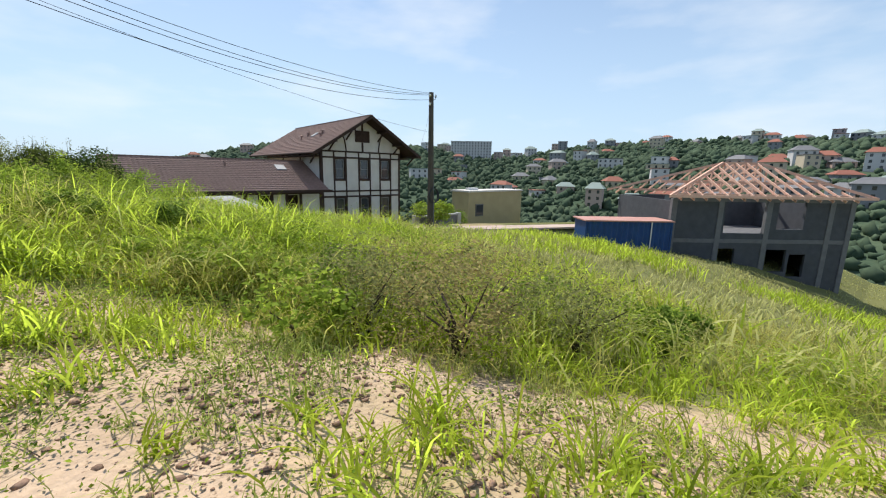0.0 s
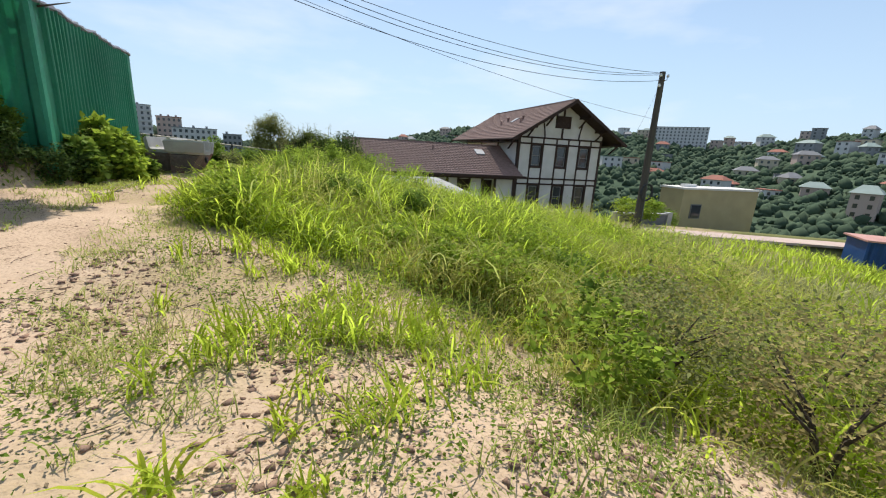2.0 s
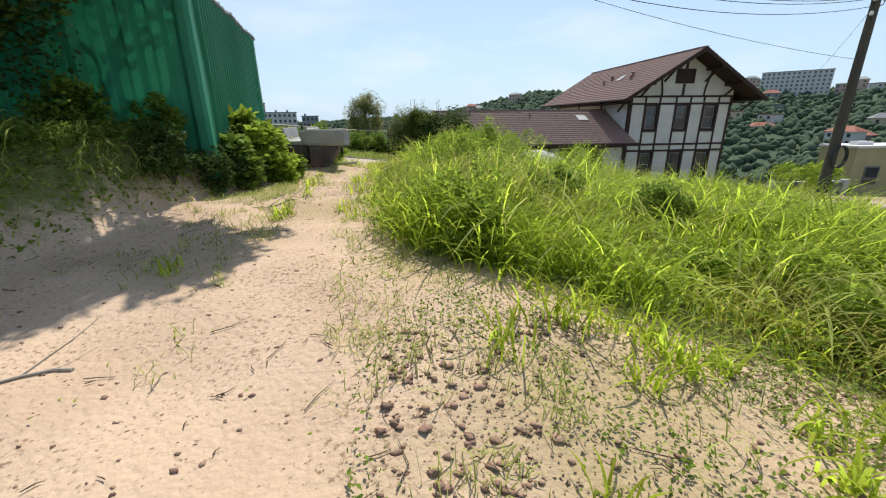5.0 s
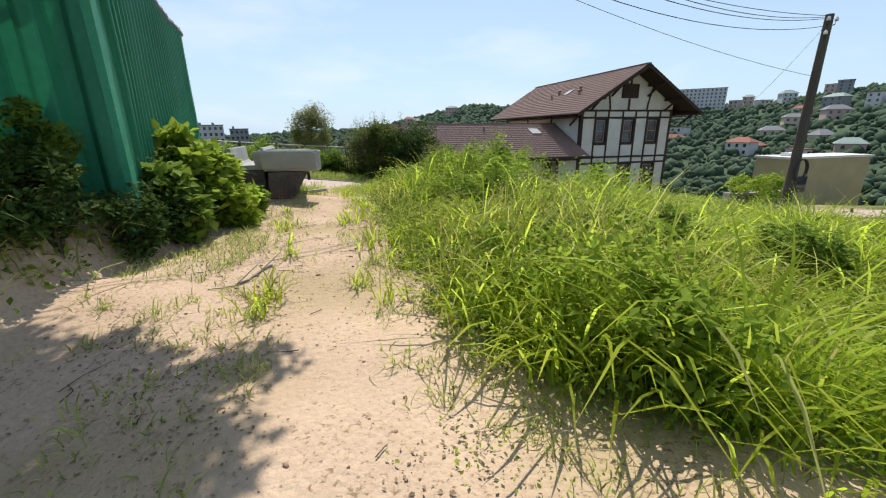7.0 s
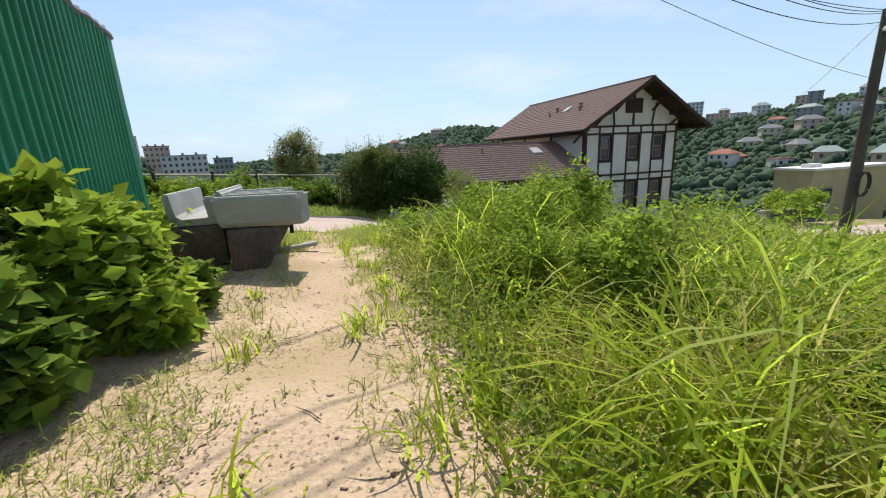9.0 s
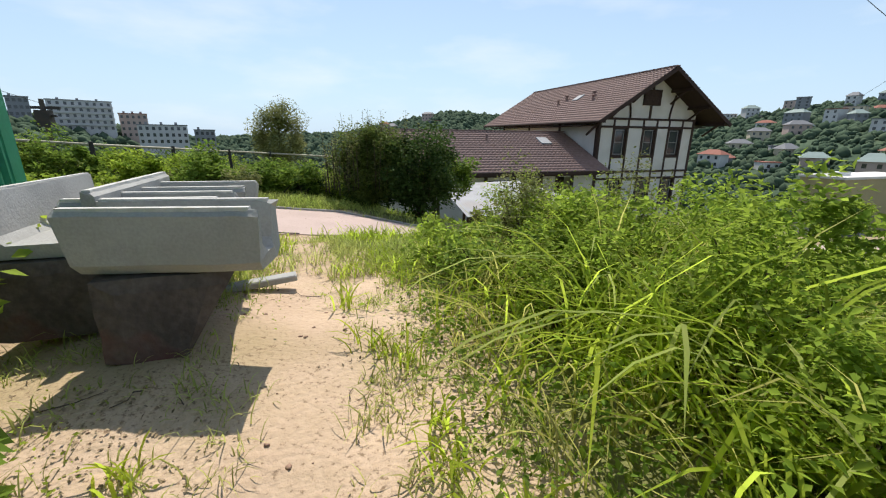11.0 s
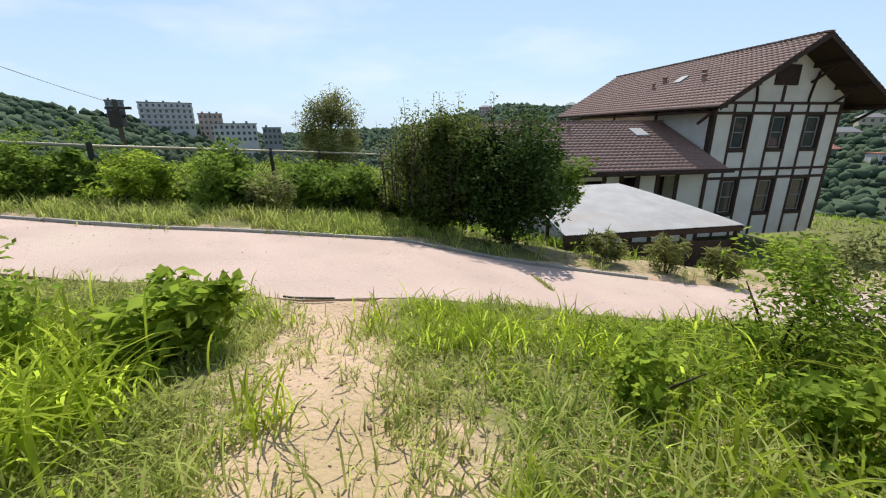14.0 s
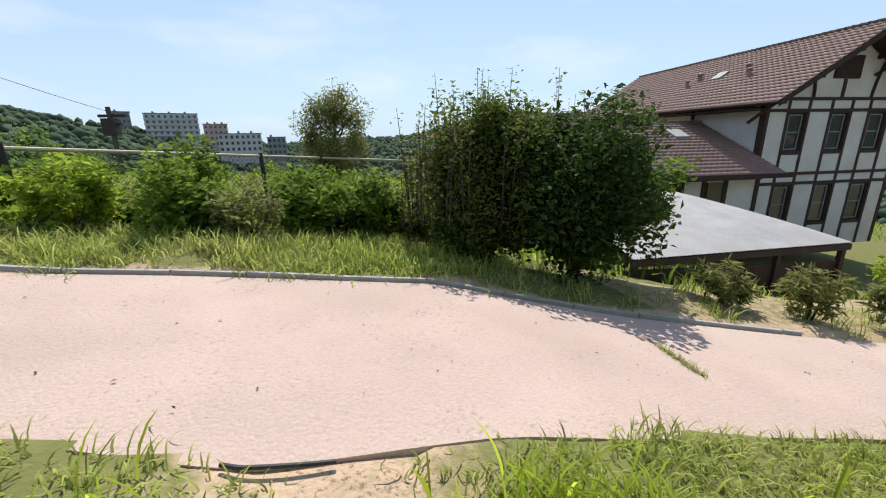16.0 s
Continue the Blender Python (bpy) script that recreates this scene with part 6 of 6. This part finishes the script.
def far_house(a, r, w, d, h, floors, wall, roof, flat, label, turn=0.0, cols=None, dz=0.0, top=None):
    x, y = -15 + r * math.sin(a), -30 + r * math.cos(a)
    z = float(hill_z(np.array(x), np.array(y))[0]) + dz
    if top is not None:
        z = top - h
    b = thing("far_house", pose(x, y, z, 0, 0, -math.degrees(a) + turn), label, "building", "houses on the far hills")
    part("wall", boxes((-w / 2, w / 2, 0, d, -10, h)), wall, b)
    if flat:
        part("roof", boxes((-w / 2 - 0.3, w / 2 + 0.3, -0.3, d + 0.3, h, h + 0.35)), roof, b)
    else:
        bm = bmesh.new()
        e = 0.7
        vs = [bm.verts.new(p) for p in ((-w / 2 - e, -e, h), (w / 2 + e, -e, h), (w / 2 + e, d + e, h), (-w / 2 - e, d + e, h), (-w * 0.25, d / 2, h + d * 0.32), (w * 0.25, d / 2, h + d * 0.32))]
        for f in ((0, 1, 5, 4), (2, 3, 4, 5), (3, 0, 4), (1, 2, 5), (3, 2, 1, 0)):
            bm.faces.new([vs[k] for k in f])
        part("roof", bm, roof, b)
    cols = cols or max(2, int(w / 3.2))
    fh = h / floors
    win = None
    for fl in range(floors):
        for c in range(cols):
            cx = -w / 2 + w * (c + 0.5) / cols
            cz = fh * (fl + 0.5)
            if win is None:
                bm = boxes((-0.6, 0.6, -0.06, 0.0, -0.75, 0.75))
                win = part("window", bm, GLASS, b)
                win.location = (cx, 0, cz)
            else:
                o = new("window", win.data)
                o.parent = b
                o.location = (cx, 0, cz)
    return b


def town():
    r = random.Random(77)
    # a long white block of flats, a tower, and the apartment houses in the west
    far_house(0.79, 420, 42, 12, 17, 6, FARWALLS[0], FARROOFS[1], True, "long white multi-storey block of flats on a hill", cols=14, top=34)
    far_house(1.008, 430, 9, 9, 12, 5, FARWALLS[3], FARROOFS[1], True, "dark grey tower block on the ridge", top=35)
    far_house(1.12, 300, 16, 9, 9, 3, FARWALLS[0], FARROOFS[1], True, "white concrete shell of a building on the slope", top=13.5)
    flats = ((-0.484, 285, 8, 12, 19, 6, FARWALLS[3], FARROOFS[1], "pale grey apartment tower", 4, 19.5),
             (-0.404, 285, 26, 14, 15, 5, FARWALLS[0], FARROOFS[1], "white terraced apartment building with long balconies", 9, 19.0),
             (-0.329, 290, 13, 12, 13, 4, FARWALLS[2], FARROOFS[0], "pinkish brown apartment house with a dark roof", 5, 13.5),
             (-0.285, 235, 20, 10, 9, 3, FARWALLS[0], FARROOFS[1], "white low office building", 8, 6.8),
             (-0.212, 235, 9, 10, 9, 3, FARWALLS[3], FARROOFS[1], "dark grey low building", 4, 4.8))
    for az, dist, w, dd, h, fl, wall, roof, label, cols, top in flats:
        px, py = -4 + dist * math.sin(az), 12 + dist * math.cos(az)
        b = far_house(math.atan2(px, py), math.hypot(px, py), w, dd, h, fl, wall, roof, True, label, cols=cols, top=top)
        for k in range(3 if w > 12 else 1):
            x = -w * 0.35 + k * w * 0.3
            part("chimney", boxes((x, x + 1.1, dd * 0.4, dd * 0.4 + 1.1, h + 0.35, h + 1.5)), FARWALLS[3], b)
        if w > 20 and h > 12:
            for k in range(1, fl):
                part("balcony", boxes((-w / 2 - 0.2, w / 2 + 0.2, -1.1, -0.1, h * k / fl - 0.35, h * k / fl + 0.55)), FARWALLS[0], b)
    for k in range(110):
        a = r.uniform(0.66, 1.6) if k < 96 else r.uniform(0.1, 0.5)
        d = r.uniform(190, 290) if k % 5 < 2 else (r.uniform(420, 465) if k % 5 < 4 else r.uniform(290, 420))
        fl = r.choice((1, 2, 2, 3))
        w, dd = r.uniform(6, 12), r.uniform(6, 9)
        wall, roof = r.choice(FARWALLS), r.choice(FARROOFS)
        nm = {FARROOFS[0]: "rust-red roof", FARROOFS[1]: "grey roof", FARROOFS[2]: "pale green roof"}[roof]
        wn_ = {0: "pale", 1: "cream", 2: "pinkish", 3: "grey"}[FARWALLS.index(wall)]
        far_house(a, d, w, dd, 3.0 * fl, fl, wall, roof, r.random() < 0.4, f"{wn_} hillside house with a {nm} among trees", r.uniform(-35, 35))


town()


def lane_details():
    bm = bmesh.new()
    bar(bm, (-16.25, -13.85, float(road_z(-16.25)) + 0.04), (-16.18, -14.6, float(road_z(-16.18)) + 0.042), 0.035, 0.01)
    tagged(part("lane_joint", bm, CLOD), "soil-filled joint across the concrete lane", "joint", kind="structure")
    g = np.random.default_rng(61)
    t = g.uniform(0, 1, 420)
    x, y = -16.25 + 0.07 * t + g.normal(0, 0.025, 420), -13.85 - 0.75 * t + g.normal(0, 0.03, 420)
    k = g.uniform(0, 1, 420) < smooth(0.15, 0.5, t)
    x, y = x[k], y[k]
    blades("joint_grass", x, y, g.uniform(0.03, 0.09, len(x)), np.full(len(x), 0.003), g.uniform(0.3, 1, len(x)), GRASS_SHORT, "short grass growing in the lane's joint", "grass", seg=3, zoff=road_z(x) + 0.03)
    bm = bmesh.new()
    pts = [(xx, float(road_near(xx)) - 0.03 + 0.03 * math.sin(3 * xx), float(road_z(xx)) + 0.05) for xx in np.linspace(-19.9, -19.35, 14)]
    tube(bm, pts, 0.012, 8)
    tagged(part("hose", bm, CABLE), "black plastic water pipe along the lane edge", "pipe")
    n = 160
    x, y = g.uniform(-27, -9, n), g.uniform(-15.9, -12.7, n)
    k = (y > road_near(x) + 0.1) & (y < road_far(x) - 0.1)
    x, y = x[k], y[k]
    V, F, S = leaves(np.stack([x, y, road_z(x) + 0.046], 1), 0.03, BARK, 3.0, 0.5, 62)
    tagged(mesh_np("lane_litter", V, F, S, BARK), "small dry leaves on the lane", "litter", kind="stuff")


lane_details()
